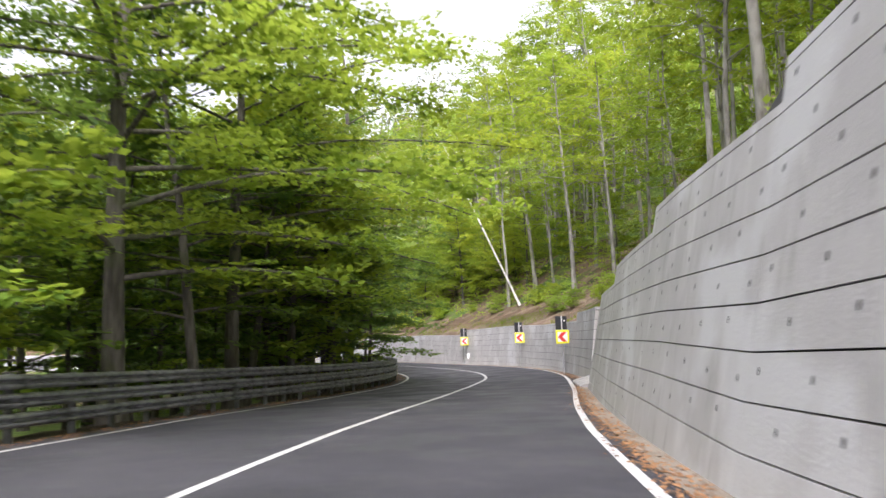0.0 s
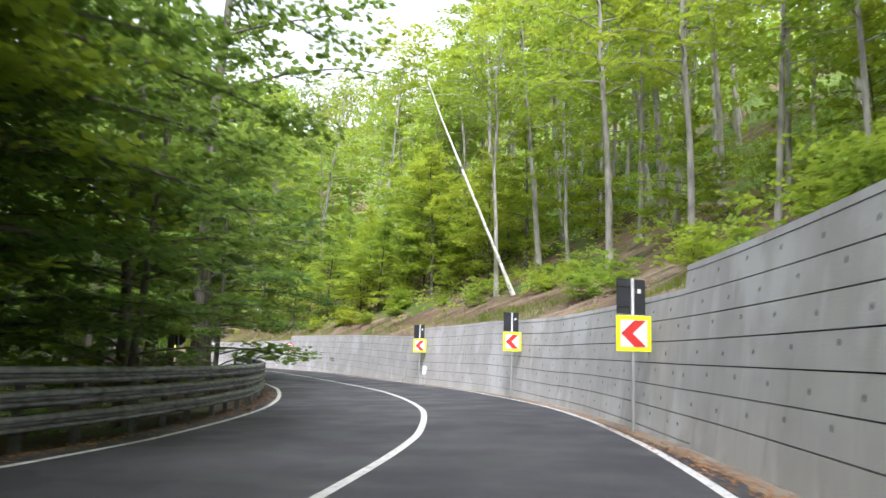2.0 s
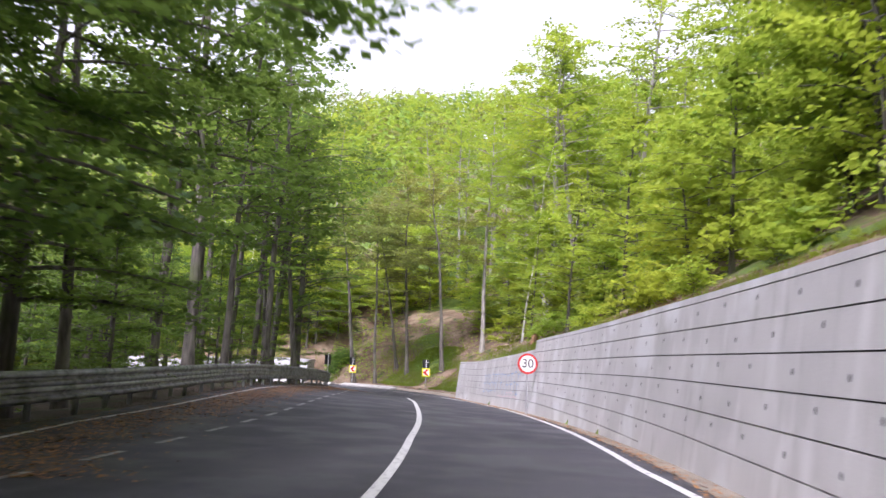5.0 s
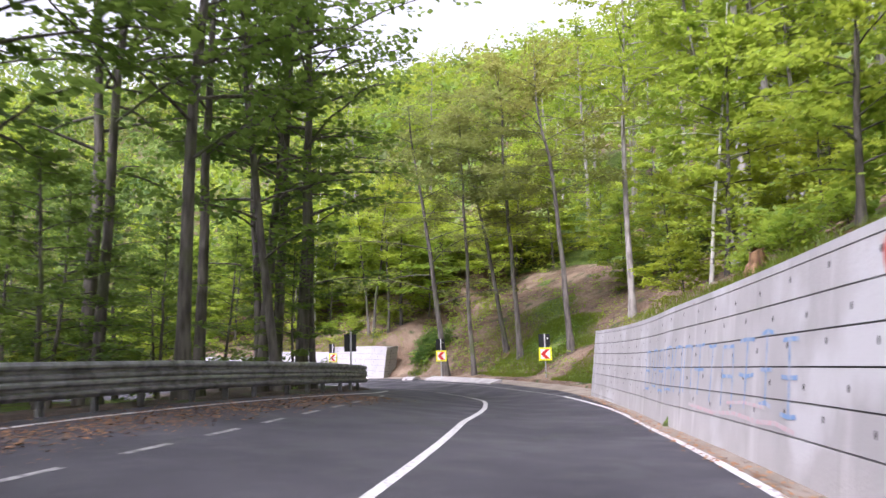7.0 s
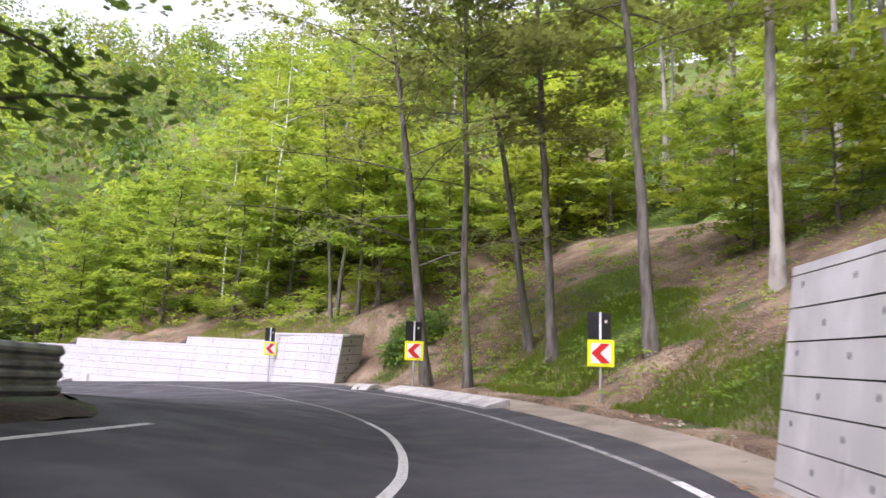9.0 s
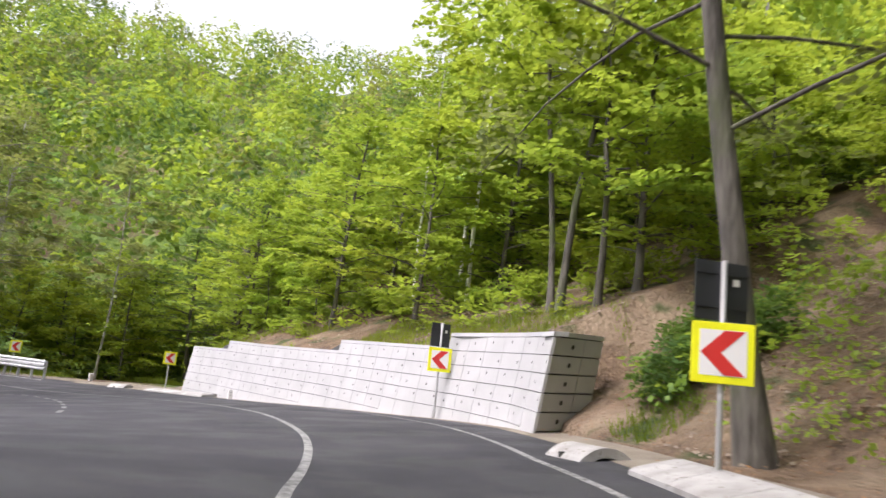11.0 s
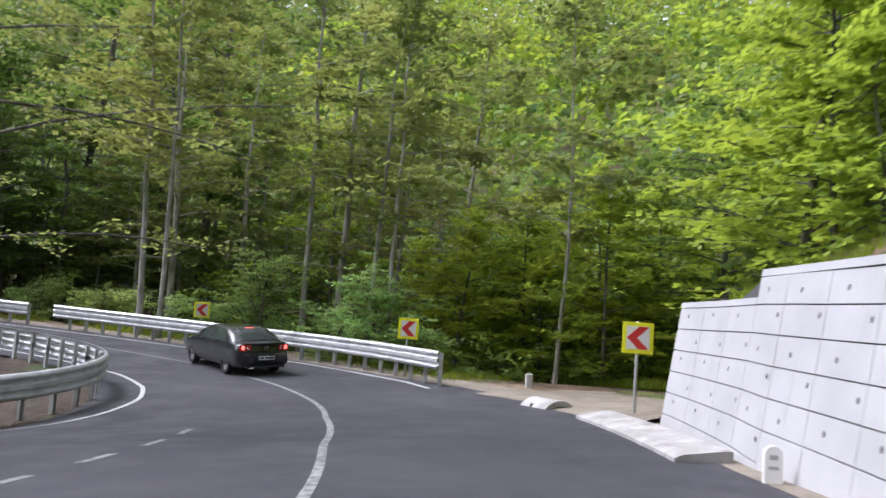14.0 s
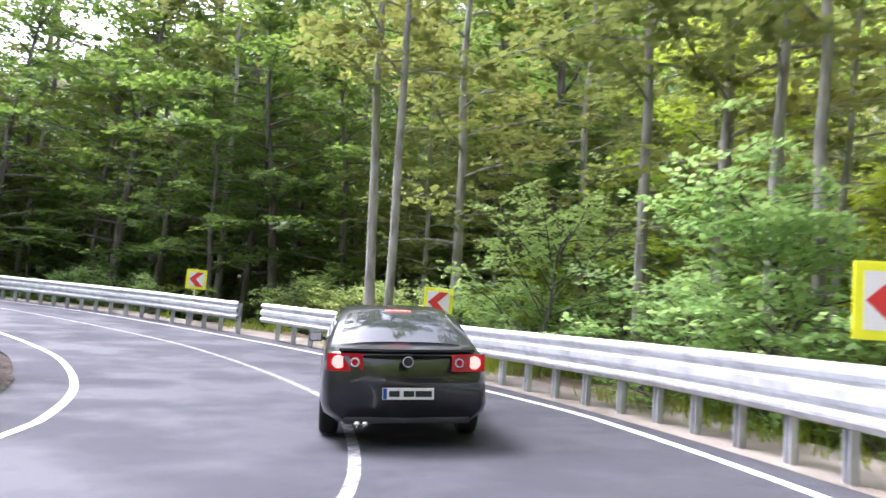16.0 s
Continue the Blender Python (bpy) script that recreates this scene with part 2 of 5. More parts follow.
FALL_LEFT = [-0.007, -0.007, -0.007, -0.010, -0.009, -0.001, 0.011, 0.022, 0.026, 0.021, 0.010, -0.010, -0.041, -0.073, -0.105, -0.112, -0.030, 0.062, 0.070, 0.064, 0.081, 0.030, 0.065, 0.052, 0.036, 0.027, 0.008, 0.000]


def smooth_row(values):
    """Catmull-Rom through values 9 m apart, at every half metre."""
    v = np.array([2 * values[0] - values[1], *values, 2 * values[-1] - values[-2]])
    q = np.arange(0, (len(values) - 1) * 18) / 18.0
    i, f = q.astype(int), q % 1.0
    p0, p1, p2, p3 = v[i], v[i + 1], v[i + 2], v[i + 3]
    return 0.5 * (2 * p1 + (p2 - p0) * f + (2 * p0 - 5 * p1 + 4 * p2 - p3) * f**2 + (3 * p1 - p0 - 3 * p2 + p3) * f**3)


RX, RY, RZ, FR, FL = (smooth_row(v) for v in (CENTRE_X, CENTRE_Y, LEVEL, FALL_RIGHT, FALL_LEFT))
RS = np.arange(len(RX)) * 0.5
TX, TY = np.gradient(RX), np.gradient(RY)
TL = np.hypot(TX, TY)
TX, TY = TX / TL, TY / TL
END = RS[-1]


def road(s, u, h=0.0):
    """World points h above the road's surface; s, u, h numbers or arrays. An (n, 3) array."""
    s, u, h = np.broadcast_arrays(np.atleast_1d(np.asarray(s, float)), u, h)
    x, y, z, fr, fl, tx, ty = (np.interp(s, RS, v) for v in (RX, RY, RZ, FR, FL, TX, TY))
    w = np.clip(u, -11, 6)
    return np.stack([x + ty * u, y - tx * u, z + np.where(u > 0, fr, fl) * w + h], 1)


def heading(s):
    """The road's bearing at s in degrees, as pose() turns: 0 looks along +y."""
    return math.degrees(math.atan2(-np.interp(s, RS, TX), np.interp(s, RS, TY)))


# wall line, left edge line and rail line against s
WALL_S = [0, 36, 40, 53.1, 57, 63, 70, 77, 82, 88, 92, 110, 119, 125, 131, 134, 148, 153.2, 155, 158, 160, 163, 168, 172, 175.8, 180, 184, 243]
WALL_U = [1.92, 1.90, 1.92, 2.12, 2.6, 2.7, 2.85, 2.95, 2.8, 2.4, 2.3, 2.2, 2.2, 2.5, 3.0, 3.2, 3.0, 3.45, 3.7, 3.6, 3.2, 3.05, 3.15, 3.4, 4.2, 4.4, 4.0, 4.0]
LEFT_S = [0, 36, 45, 54, 63, 71, 82, 89.4, 94, 97, 101, 109, 113, 116, 119, 125, 129, 133, 140, 146, 170, 176, 180, 183, 186, 190, 196, 243]
LEFT_U = [-7, -6.9, -6.7, -5.9, -5, -4.7, -4.5, -4.7, -6.9, -7.2, -7.2, -7.2, -7.2, -6.9, -6.4, -5.2, -4.3, -4.0, -6.5, -11, -11, -8.6, -6.0, -4.7, -3.7, -3.0, -2.6, -2.5]


def wall_u(s):
    return np.interp(s, WALL_S, WALL_U)


def left_u(s):
    return np.interp(s, LEFT_S, LEFT_U)


# tops of the three retaining walls above the road: pieces of (from, to, height, height)
# each wall: its courses' datum (s, height), the stations of its steps, and a course's height
DATUM_A, STEPS_A = [(18, 3.5), (30, 3.54), (36.3, 3.49), (40.7, 3.68), (42.2, 3.71), (48.2, 3.82), (53.7, 3.92)], [18, 36.3, 42.2, 48.2, 53.7]
DATUM_B, STEPS_B = [(57.5, 2.57), (63.7, 2.63), (70, 2.72), (73, 2.73), (80, 2.94), (88, 2.85), (96, 2.97), (109.7, 3.06), (120, 3.03), (130.5, 3.08)], [57.5, 63.7, 88.1, 109.7, 130.5]
DATUM_C, STEPS_C = [(153.3, 1.92), (158.5, 2.2), (164.5, 2.59), (172.8, 3.11), (175.8, 3.22)], [153.3, 158.5, 164.5, 172.8, 175.8]


def course_at(s):
    """The height of one course of the walls at s."""
    return float(np.interp(s, [36, 41, 53.7, 57, 72, 80, 88, 110, 131, 150], [0.383, 0.392, 0.40, 0.35, 0.352, 0.37, 0.36, 0.322, 0.322, 0.36]))


def wall_top(s):
    """The walls' height above the road at s, 0 where there is none (arrays)."""
    s = np.asarray(s, float)
    h = np.zeros_like(s)
    course = np.interp(s, [36, 41, 53.7, 57, 72, 80, 88, 110, 131, 150], [0.383, 0.392, 0.40, 0.35, 0.352, 0.37, 0.36, 0.322, 0.322, 0.36])
    for datum, steps in ((DATUM_A, STEPS_A), (DATUM_B, STEPS_B), (DATUM_C, STEPS_C)):
        g = np.interp(s, [p[0] for p in datum], [p[1] for p in datum])
        for k in range(len(steps) - 1):
            h = np.where((s >= steps[k]) & (s < steps[k + 1]), g - k * course, h)
    return h


def nearest(x, y):
    """s and u of the road nearest to world points (arrays)."""
    x, y = np.ravel(x), np.ravel(y)
    best = np.empty(len(x), int)
    for k in range(0, len(x), 4000):
        d = (x[k:k + 4000, None] - RX[None, ::2]) ** 2 + (y[k:k + 4000, None] - RY[None, ::2]) ** 2
        best[k:k + 4000] = d.argmin(1) * 2
    dx, dy = x - RX[best], y - RY[best]
    return RS[best] + dx * TX[best] + dy * TY[best], dx * TY[best] - dy * TX[best], best


def ramp(x, a, b):
    return np.clip((x - a) / (b - a), 0, 1)


def waves(x, y):
    return (0.5 * np.sin(x * 0.31 + 1.3) * np.sin(y * 0.27 + 0.4) + 0.3 * np.sin(x * 0.83 + y * 0.45) + 0.2 * np.sin(y * 1.1 - x * 0.6 + 2.0))


def rise(s, d):
    """How far the land to the right stands above the road, d metres past the wall line (arrays)."""
    hw = np.interp(s, [0, 18, 36, 42, 48, 52.6, 53.2, 58.1, 58.7, 70, 80, 88, 96, 109, 111, 129.3, 129.9, 154.4, 155.0, 164, 172, 174.6, 175.3], [3.2, 2.95, 2.75, 2.6, 2.4, 2.35, 0.2, 0.2, 2.45, 2.15, 2.4, 2.2, 2.1, 2.2, 1.95, 2.0, 0.1, 0.1, 1.8, 1.85, 2.1, 2.0, 0.0])
    hill = hw + 0.46 * np.clip(d - 0.4, 0, 6) + 0.62 * np.clip(d - 6.4, 0, 30) + 0.45 * np.clip(d - 36.4, 0, 110)
    flat = np.interp(s, [53, 57, 131, 145, 151, 153], [1.0, 1.0, 1.2, 2.2, 1.0, 0.6])
    bank = 0.08 + 0.60 * np.clip(d - flat, 0, 9) + 0.55 * np.clip(d - flat - 9, 0, 130)
    outer = -0.06 - 0.16 * np.clip(d - 2.5, 0, 8) * ramp(s, 182, 187) + 0.36 * np.clip(d - 14, 0, 20) + 0.58 * np.clip(d - 34, 0, 130)
    open_ = ramp(s, 129.3, 129.9) * (1 - ramp(s, 154.4, 155.0)) + ramp(s, 52.6, 53.2) * (1 - ramp(s, 58.1, 58.7))
    out = ramp(s, 175.6, 178.5)
    return (hill * (1 - open_) + bank * open_) * (1 - out) + outer * out


def land(x, y):
    """The lie of the land (arrays of world x, y)."""
    s, u, i = nearest(x, y)
    level = RZ[i] + np.where(u > 0, FR[i], FL[i]) * np.clip(u, -11, 6)
    d, e = u - wall_u(s), left_u(s) - u
    w = waves(x, y)
    right = rise(s, d) + w * np.clip(d * 0.06, 0, 2.5)
    left = -0.9 * ramp(e, 1.0, 7.0) + w * 0.25 * ramp(e, 2, 8) + 0.25 * np.clip(e - 45, 0, 150)
    return level + np.where(d > 0, right, np.where(e > 0, left, 0.0)), d, e


# ---- building helpers ----
def part(name, data, material, parent=None, label=""):
    """Links a bmesh or a mesh as one object under parent."""
    if isinstance(data, bmesh.types.BMesh):
        me = bpy.data.meshes.new(name)
        data.to_mesh(me)
        data.free()
    else:
        me = data
    if material and not me.materials:
        me.materials.append(material)
    ob = new(name, me)
    ob.parent = parent
    if label:
        ob["label"] = label
    return ob


def mesh_of(name, verts, faces, material=None, smooth=False):
    me = bpy.data.meshes.new(name)
    me.from_pydata([tuple(map(float, v)) for v in verts], [], faces)
    if smooth:
        me.polygons.foreach_set("use_smooth", [True] * len(me.polygons))
    if material:
        me.materials.append(material)
    me.update()
    return me


def quads_mesh(name, corners, material):
    """A mesh of loose quads from an (n, 4, 3) array."""
    n = len(corners)
    me = bpy.data.meshes.new(name)
    me.vertices.add(4 * n)
    me.vertices.foreach_set("co", np.ascontiguousarray(corners, dtype=np.float32).ravel())
    me.loops.add(4 * n)
    me.loops.foreach_set("vertex_index", np.arange(4 * n, dtype=np.int32))
    me.polygons.add(n)
    me.polygons.foreach_set("loop_start", np.arange(0, 4 * n, 4, dtype=np.int32))
    me.materials.append(material)
    me.update(calc_edges=True)
    return me


def sheet(rows, cols):
    return [(r * cols + c, r * cols + c + 1, (r + 1) * cols + c + 1, (r + 1) * cols + c) for r in range(rows - 1) for c in range(cols - 1)]


def box(bm, lo, hi, m=None, bevel=0.0):
    m = m or Matrix()
    size, mid = Vector(hi) - Vector(lo), (Vector(hi) + Vector(lo)) / 2
    r = bmesh.ops.create_cube(bm, size=1.0, matrix=m @ Matrix.Translation(mid) @ Matrix.Diagonal((*size, 1)))
    if bevel:
        edges = list({e for v in r["verts"] for e in v.link_edges})
        bmesh.ops.bevel(bm, geom=edges, offset=bevel, segments=2, affect="EDGES", profile=0.6)
    return bm


def tube_data(points, radii, sides, verts, faces):
    """Adds a tapered tube along points to verts and faces."""
    pts = np.asarray(points, float)
    tang = np.gradient(pts, axis=0)
    tang /= np.maximum(np.linalg.norm(tang, axis=1), 1e-6)[:, None]
    ref = np.array([0.0, 0.0, 1.0]) if abs(tang[0, 2]) < 0.8 else np.array([1.0, 0.0, 0.0])
    base = len(verts)
    ang = np.arange(sides) * 2 * np.pi / sides
    for p, t, r in zip(pts, tang, radii):
        a = np.cross(t, ref)
        a /= np.linalg.norm(a)
        b = np.cross(t, a)
        for q in ang:
            verts.append(p + r * (a * math.cos(q) + b * math.sin(q)))
    n = len(pts)
    for i in range(n - 1):
        for j in range(sides):
            k = (j + 1) % sides
            faces.append((base + i * sides + j, base + i * sides + k, base + (i + 1) * sides + k, base + (i + 1) * sides + j))
    faces.append(tuple(base + (n - 1) * sides + j for j in range(sides)))


def tube_mesh(name, points, radii, sides, material):
    v, f = [], []
    tube_data(points, radii, sides, v, f)
    return mesh_of(name, v, f, material, True)


# ---- ground, road and verges ----
def spread(lo, hi, step, far):
    mid = list(np.arange(lo, hi + step / 2, step))
    out, g, x = [], step, mid[-1]
    while x < far:
        g *= 1.25
        x += g
        out.append(x)
    before, g, x = [], step, mid[0]
    while x > -far:
        g *= 1.25
        x -= g
        before.append(x)
    return np.array(before[::-1] + mid + out)


gx, gy = spread(-130, 50, 1.5, 2500), spread(-45, 165, 1.5, 2500)
GX, GY = np.meshgrid(gx, gy)
GX, GY = GX.ravel(), GY.ravel()
gzv, gd, ge = land(GX, GY)
hollow = np.where((gd < 1.5) & (ge < 0.8), 0.5, 0.0) + np.where((gd >= 1.5) & (gd < 15), 0.12, 0.0) + np.where((ge >= 0.8) & (ge < 9), 0.12, 0.0)
gs = nearest(GX, GY)[0]
for end_ in (52.9, 58.4, 129.6, 154.7, 175.0):
    hollow = np.where((np.abs(gs - end_) < 3.0) & (gd > 0) & (gd < 13), 3.0, hollow)
low = (gd >= 0) & (gd < 1.5)
gzv = np.where(low, gzv - rise(nearest(GX, GY)[0], gd) - 0.2, gzv)
ground = part("ground", mesh_of("ground", np.stack([GX, GY, gzv - hollow], 1), sheet(len(gy), len(gx)), FLOOR, True), FLOOR)
tagged(ground, "forest floor of low green growth over brown soil", "ground", kind="structure")


def strip(name, s_values, u_rows, h, material, label, category, wobble=0.0):
    """A sheet along the road; u_rows: functions of s giving each column's u; h: a number or a function of (s, u)."""
    s_values = np.asarray(s_values)
    cols = [np.asarray(f(s_values), float) * np.ones_like(s_values) for f in u_rows]
    v = np.stack([road(s_values, c, h(s_values, c) if callable(h) else h) for c in cols], 1).reshape(-1, 3)
    if wobble:
        v[:, 2] += wobble * (waves(v[:, 0] * 2.3, v[:, 1] * 2.3) + 0.5 * waves(v[:, 0] * 6.1, v[:, 1] * 6.1))
    ob = part(name, mesh_of(name, v, sheet(len(s_values), len(cols)), material, True), material)
    return tagged(ob, label, category, kind="structure")


along = np.arange(0, END, 0.75)
strip("road", along, [lambda s, k=k: (left_u(s) - 0.35) * (1 - k / 18) + (wall_u(s) - 0.22) * k / 18 for k in range(19)], 0.0, ASPHALT,
      "grey asphalt mountain road with patched worn surface", "road")
D_COLS = [0.62, 0.74, 0.9, 1.2, 1.7, 2.3, 3, 3.8, 4.7, 5.8, 7, 8.5, 10, 12, 14.5]
strip("hillside", along, [lambda s, d=d: wall_u(s) + d for d in D_COLS],
      lambda s, u: np.where(u - wall_u(s) > 14, -0.5, 0.0) + np.where(u - wall_u(s) < 0.66, -0.3, 0.0) + rise(s, u - wall_u(s)) - 0.02, SOIL,
      "steep bank of brown soil, roots and dead leaves", "hillside", 0.10)
strip("gutter", along, [lambda s: wall_u(s) - 0.3, lambda s: wall_u(s) - 0.1, lambda s: wall_u(s) + 0.1, lambda s: wall_u(s) + 0.34, lambda s: wall_u(s) + 0.8], lambda s, u: 0.006 + 0.0 * s, GRAVEL,
      "narrow strip of grit and fallen leaves along the wall foot", "verge", 0.0)
strip("verge", along, [lambda s, e=e: left_u(s) - e for e in (0.3, 0.6, 1.0, 1.6, 2.4, 3.4, 4.6, 6, 7.5, 9)],
      lambda s, u: -0.9 * ramp(left_u(s) - u, 1.0, 7.0) - np.where(left_u(s) - u > 8.5, 0.5, 0.0) - 0.02 * (left_u(s) - u < 0.4), VERGE_SOIL,
      "earth verge with dead leaves behind the guard rail", "verge", 0.08)


def paint_line(label, nodes, width=0.12, material=PAINT, dash=None):
    s_n, u_n = [n[0] for n in nodes], [n[1] for n in nodes]
    pieces = [(s_n[0], s_n[-1])]
    if dash:
        pieces = [(s, min(s + dash[0], s_n[-1])) for s in np.arange(s_n[0], s_n[-1], dash[0] + dash[1])]
    v, f = [], []
    for a, b in pieces:
        ss = np.linspace(a, b, max(2, int((b - a) / 0.6) + 1))
        u = np.interp(ss, s_n, u_n)
        base = len(v)
        l, r = road(ss, u - width / 2, 0.005), road(ss, u + width / 2, 0.005)
        for p, q in zip(l, r):
            v += [p, q]
        f += [(base + 2 * i, base + 2 * i + 1, base + 2 * i + 3, base + 2 * i + 2) for i in range(len(ss) - 1)]
    ob = part("road_marking", mesh_of("road_marking", v, f, material), material)
    return tagged(ob, label, "road marking", kind="structure")


paint_line("solid white centre line", [(0, -2.7), (36, -2.55), (42, -2.42), (48, -2.1), (54, -1.8), (59, -1.42), (64, -1.0), (70, -0.8), (80, -0.8), (87, -1.12), (97, -1.4), (110, -1.42), (119, -1.36), (126, -0.98), (131, -0.6), (137, -0.5), (139, -0.6)])
paint_line("worn white centre line through the bend", [(139, -0.6), (146, -1.0), (152, -0.85), (158.7, -0.83), (166, -1.25), (173.6, -1.5), (178, -1.2), (182, -0.5), (185, 0.1), (190, 0.75), (198, 0.8), (215, 0.3), (240, 0)], 0.11, FADED)
paint_line("solid white edge line on the wall side", [(0, 1.40), (36, 1.37), (41.6, 1.39), (45, 1.48), (48, 1.56), (51, 1.67), (55, 1.81), (59, 1.98), (63, 2.2), (67, 2.38), (71, 2.48), (81, 2.48), (86, 2.08), (90, 1.88), (94, 1.68), (110, 1.84), (118, 1.86), (124, 2.05), (131, 2.2)])
paint_line("worn white edge line past the dirt bank", [(131, 2.2), (142, 1.95), (149, 1.85), (155, 2.3), (160, 2.37), (162, 2.22), (165, 2.38), (168, 2.3)], 0.10, FADED)
paint_line("solid white edge line by the bend's outer rail", [(182.2, 3.0), (183.6, 3.3), (188, 3.45), (193, 3.15), (200, 2.9), (240, 2.7)])
paint_line("solid white edge line by the guard rail", [(0, -6.6), (36, -6.6), (45, -6.4), (54, -5.5), (63, -4.75), (71, -4.5), (82, -4.3), (89.4, -4.5)])
paint_line("white line back to the lay-by", [(89.2, -4.55), (91, -5.6), (94, -6.7), (97, -7.0), (109, -7.0), (113, -7.0), (116, -6.7), (119, -6.2), (125, -5.0), (129, -4.1), (133, -3.7)], 0.11)
paint_line("broken faded white line past the lay-by", [(90.4, -4.7), (97, -4.6), (110, -4.5), (117, -4.25), (123, -4.05), (128.5, -3.75)], 0.11, FADED, (1.0, 1.0))
paint_line("broken faded white line past the pull-out", [(158, -5.0), (163, -4.8), (168, -4.4), (173, -3.9), (178, -3.4)], 0.11, FADED, (1.0, 1.0))
paint_line("white edge line round the inner rail", [(178.4, -7.3), (180, -5.9), (181.5, -4.9), (183.5, -3.8), (185.5, -3.1), (188, -2.65), (191, -2.45), (196, -2.2), (215, -2.2), (240, -2.2)], 0.11)


# ---- retaining walls ----
def retaining_wall(label, datum, steps, batter, thick=0.5, back=0.0, widths=(2.06,), per_hole=1.03, joint=0.002, face=None):
    face = face or CONCRETE
    root = new("retaining_wall")
    tagged(root, label, "retaining wall")
    first, last = steps[0], steps[-1]

    def point(s, h, depth):
        return road(s, wall_u(s) + batter * np.maximum(h, -0.3) + depth, h)[0]

    # core behind the panels
    ss = np.linspace(first + 0.6, last - 0.05, int(last - first))
    v, f = [], []
    for s in ss:
        h = float(wall_top(s)) - 0.05
        v += [point(s, -0.3, 0.05), point(s, h, 0.05), point(s, h, thick), point(s, -0.3, thick)]
    n = len(ss)
    for i in range(n - 1):
        for j in range(4):
            f.append((4 * i + j, 4 * i + (j + 1) % 4, 4 * i + 4 + (j + 1) % 4, 4 * i + 4 + j))
    f += [(0, 1, 2, 3), (4 * n - 4, 4 * n - 3, 4 * n - 2, 4 * n - 1)]
    part("core", mesh_of("core", v, f, GROOVE), GROOVE, root)
    hv, hf = [], []
    for n, (a, b) in enumerate(zip(steps[:-1], steps[1:])):
        width = widths[min(n, len(widths) - 1)]
        holes = max(1, round(width / per_hole))
        count = max(1, round((b - a) / width))
        edges = np.linspace(a, b, count + 1)
        top = lambda s: float(np.interp(s, [p[0] for p in datum], [p[1] for p in datum])) - n * course_at(s)
        # coping
        cs = np.linspace(a, b, max(3, int((b - a) / 1.2)))
        v, f = [], []
        for s in cs:
            h = top(s)
            deep = 0.3 if back and s < first + 0.1 else thick + 0.02
            v += [point(s, h - 0.09, -0.004), point(s, h, -0.004), point(s, h, deep), point(s, h - 0.09, deep)]
        for i in range(len(cs) - 1):
            for j in range(4):
                f.append((4 * i + j, 4 * i + 4 + j, 4 * i + 4 + (j + 1) % 4, 4 * i + (j + 1) % 4))
        m = 4 * (len(cs) - 1)
        f += [(0, 1, 2, 3), (m + 3, m + 2, m + 1, m)]
        part("coping", mesh_of("coping", v, f, face), face, root)
        for p0, p1 in zip(edges[:-1], edges[1:]):
            k = 0
            while True:
                c0, c1 = course_at(p0), course_at(p1)
                ht0, ht1 = top(p0) - 0.1 - k * c0, top(p1) - 0.1 - k * c1
                if max(ht0, ht1) < 0.06:
                    break
                foot = min(ht0, ht1) - c0 < 0.06
                hb0, hb1 = (-0.12, -0.12) if foot else (ht0 - c0 + 0.013, ht1 - c1 + 0.013)
                pm = (p0 + p1) / 2
                v, f = [], []
                g = joint
                for s, h1, h0 in ((p0 + g, ht0, hb0), (pm, (ht0 + ht1) / 2, (hb0 + hb1) / 2), (p1 - g, ht1, hb1)):
                    v += [point(s, h0, 0.06), point(s, h0 + 0.002, 0.0), point(s, h1 - 0.002, 0.0), point(s, h1, 0.06)]
                for i in range(2):
                    for j in range(3):
                        f.append((4 * i + j, 4 * i + 4 + j, 4 * i + 4 + j + 1, 4 * i + j + 1))
                f += [(0, 1, 2, 3), (11, 10, 9, 8)]
                part("panel", mesh_of("panel", v, f, face), face, root)
                if not foot:
                    for q in np.arange(holes) / holes + (0.12 if k % 2 else 0.12 + 0.5 / holes):
                        s = p0 + (p1 - p0) * q
                        h = (ht0 + (ht1 - ht0) * q) - c0 * (0.42 + 0.12 * math.sin(k * 3 + s))
                        base = len(hv)
                        for j in range(6):
                            w = j * math.pi / 3
                            hv.append(point(s + 0.026 * math.cos(w), h + 0.036 * math.sin(w), -0.003))
                        hf.append(tuple(base + j for j in range(6)))
                k += 1
                if foot:
                    break
    if back:
        # the return that runs back into the bank
        s, h_top, course = first, datum[0][1], course_at(first)

        def side(q, h, out=0.0):
            return road(s + 0.45 * q - out, wall_u(s) + batter * h + q, h)[0]

        k = 0
        while h_top - k * course > 0.1:
            hi_, lo_ = h_top - 0.1 - k * course, max(h_top - 0.1 - (k + 1) * course + 0.012, -0.2)
            for q0, q1 in ((0.0, back * 0.62), (back * 0.62 + 0.012, back)):
                v = [side(q, h, o) for q in (q0, q1) for h, o in ((lo_, -0.06), (lo_ + 0.012, 0.0), (hi_ - 0.012, 0.0), (hi_, -0.06))]
                part("panel", mesh_of("panel", v, [(0, 1, 5, 4), (1, 2, 6, 5), (2, 3, 7, 6), (0, 3, 2, 1), (4, 5, 6, 7)], face), face, root)
            base = len(hv)
            for j in range(8):
                w = j * math.pi / 4
                hv.append(side(back * 0.4 + 0.05 * math.cos(w), (hi_ + lo_) / 2 + 0.05 * math.sin(w), 0.003))
            hf.append(tuple(base + j for j in range(8)))
            k += 1
        v = [side(q, h_top - dz, o) for q in (-0.02, back) for dz, o in ((0.085, 0.012), (0.0, 0.012), (0.0, -0.5), (0.085, -0.5))]
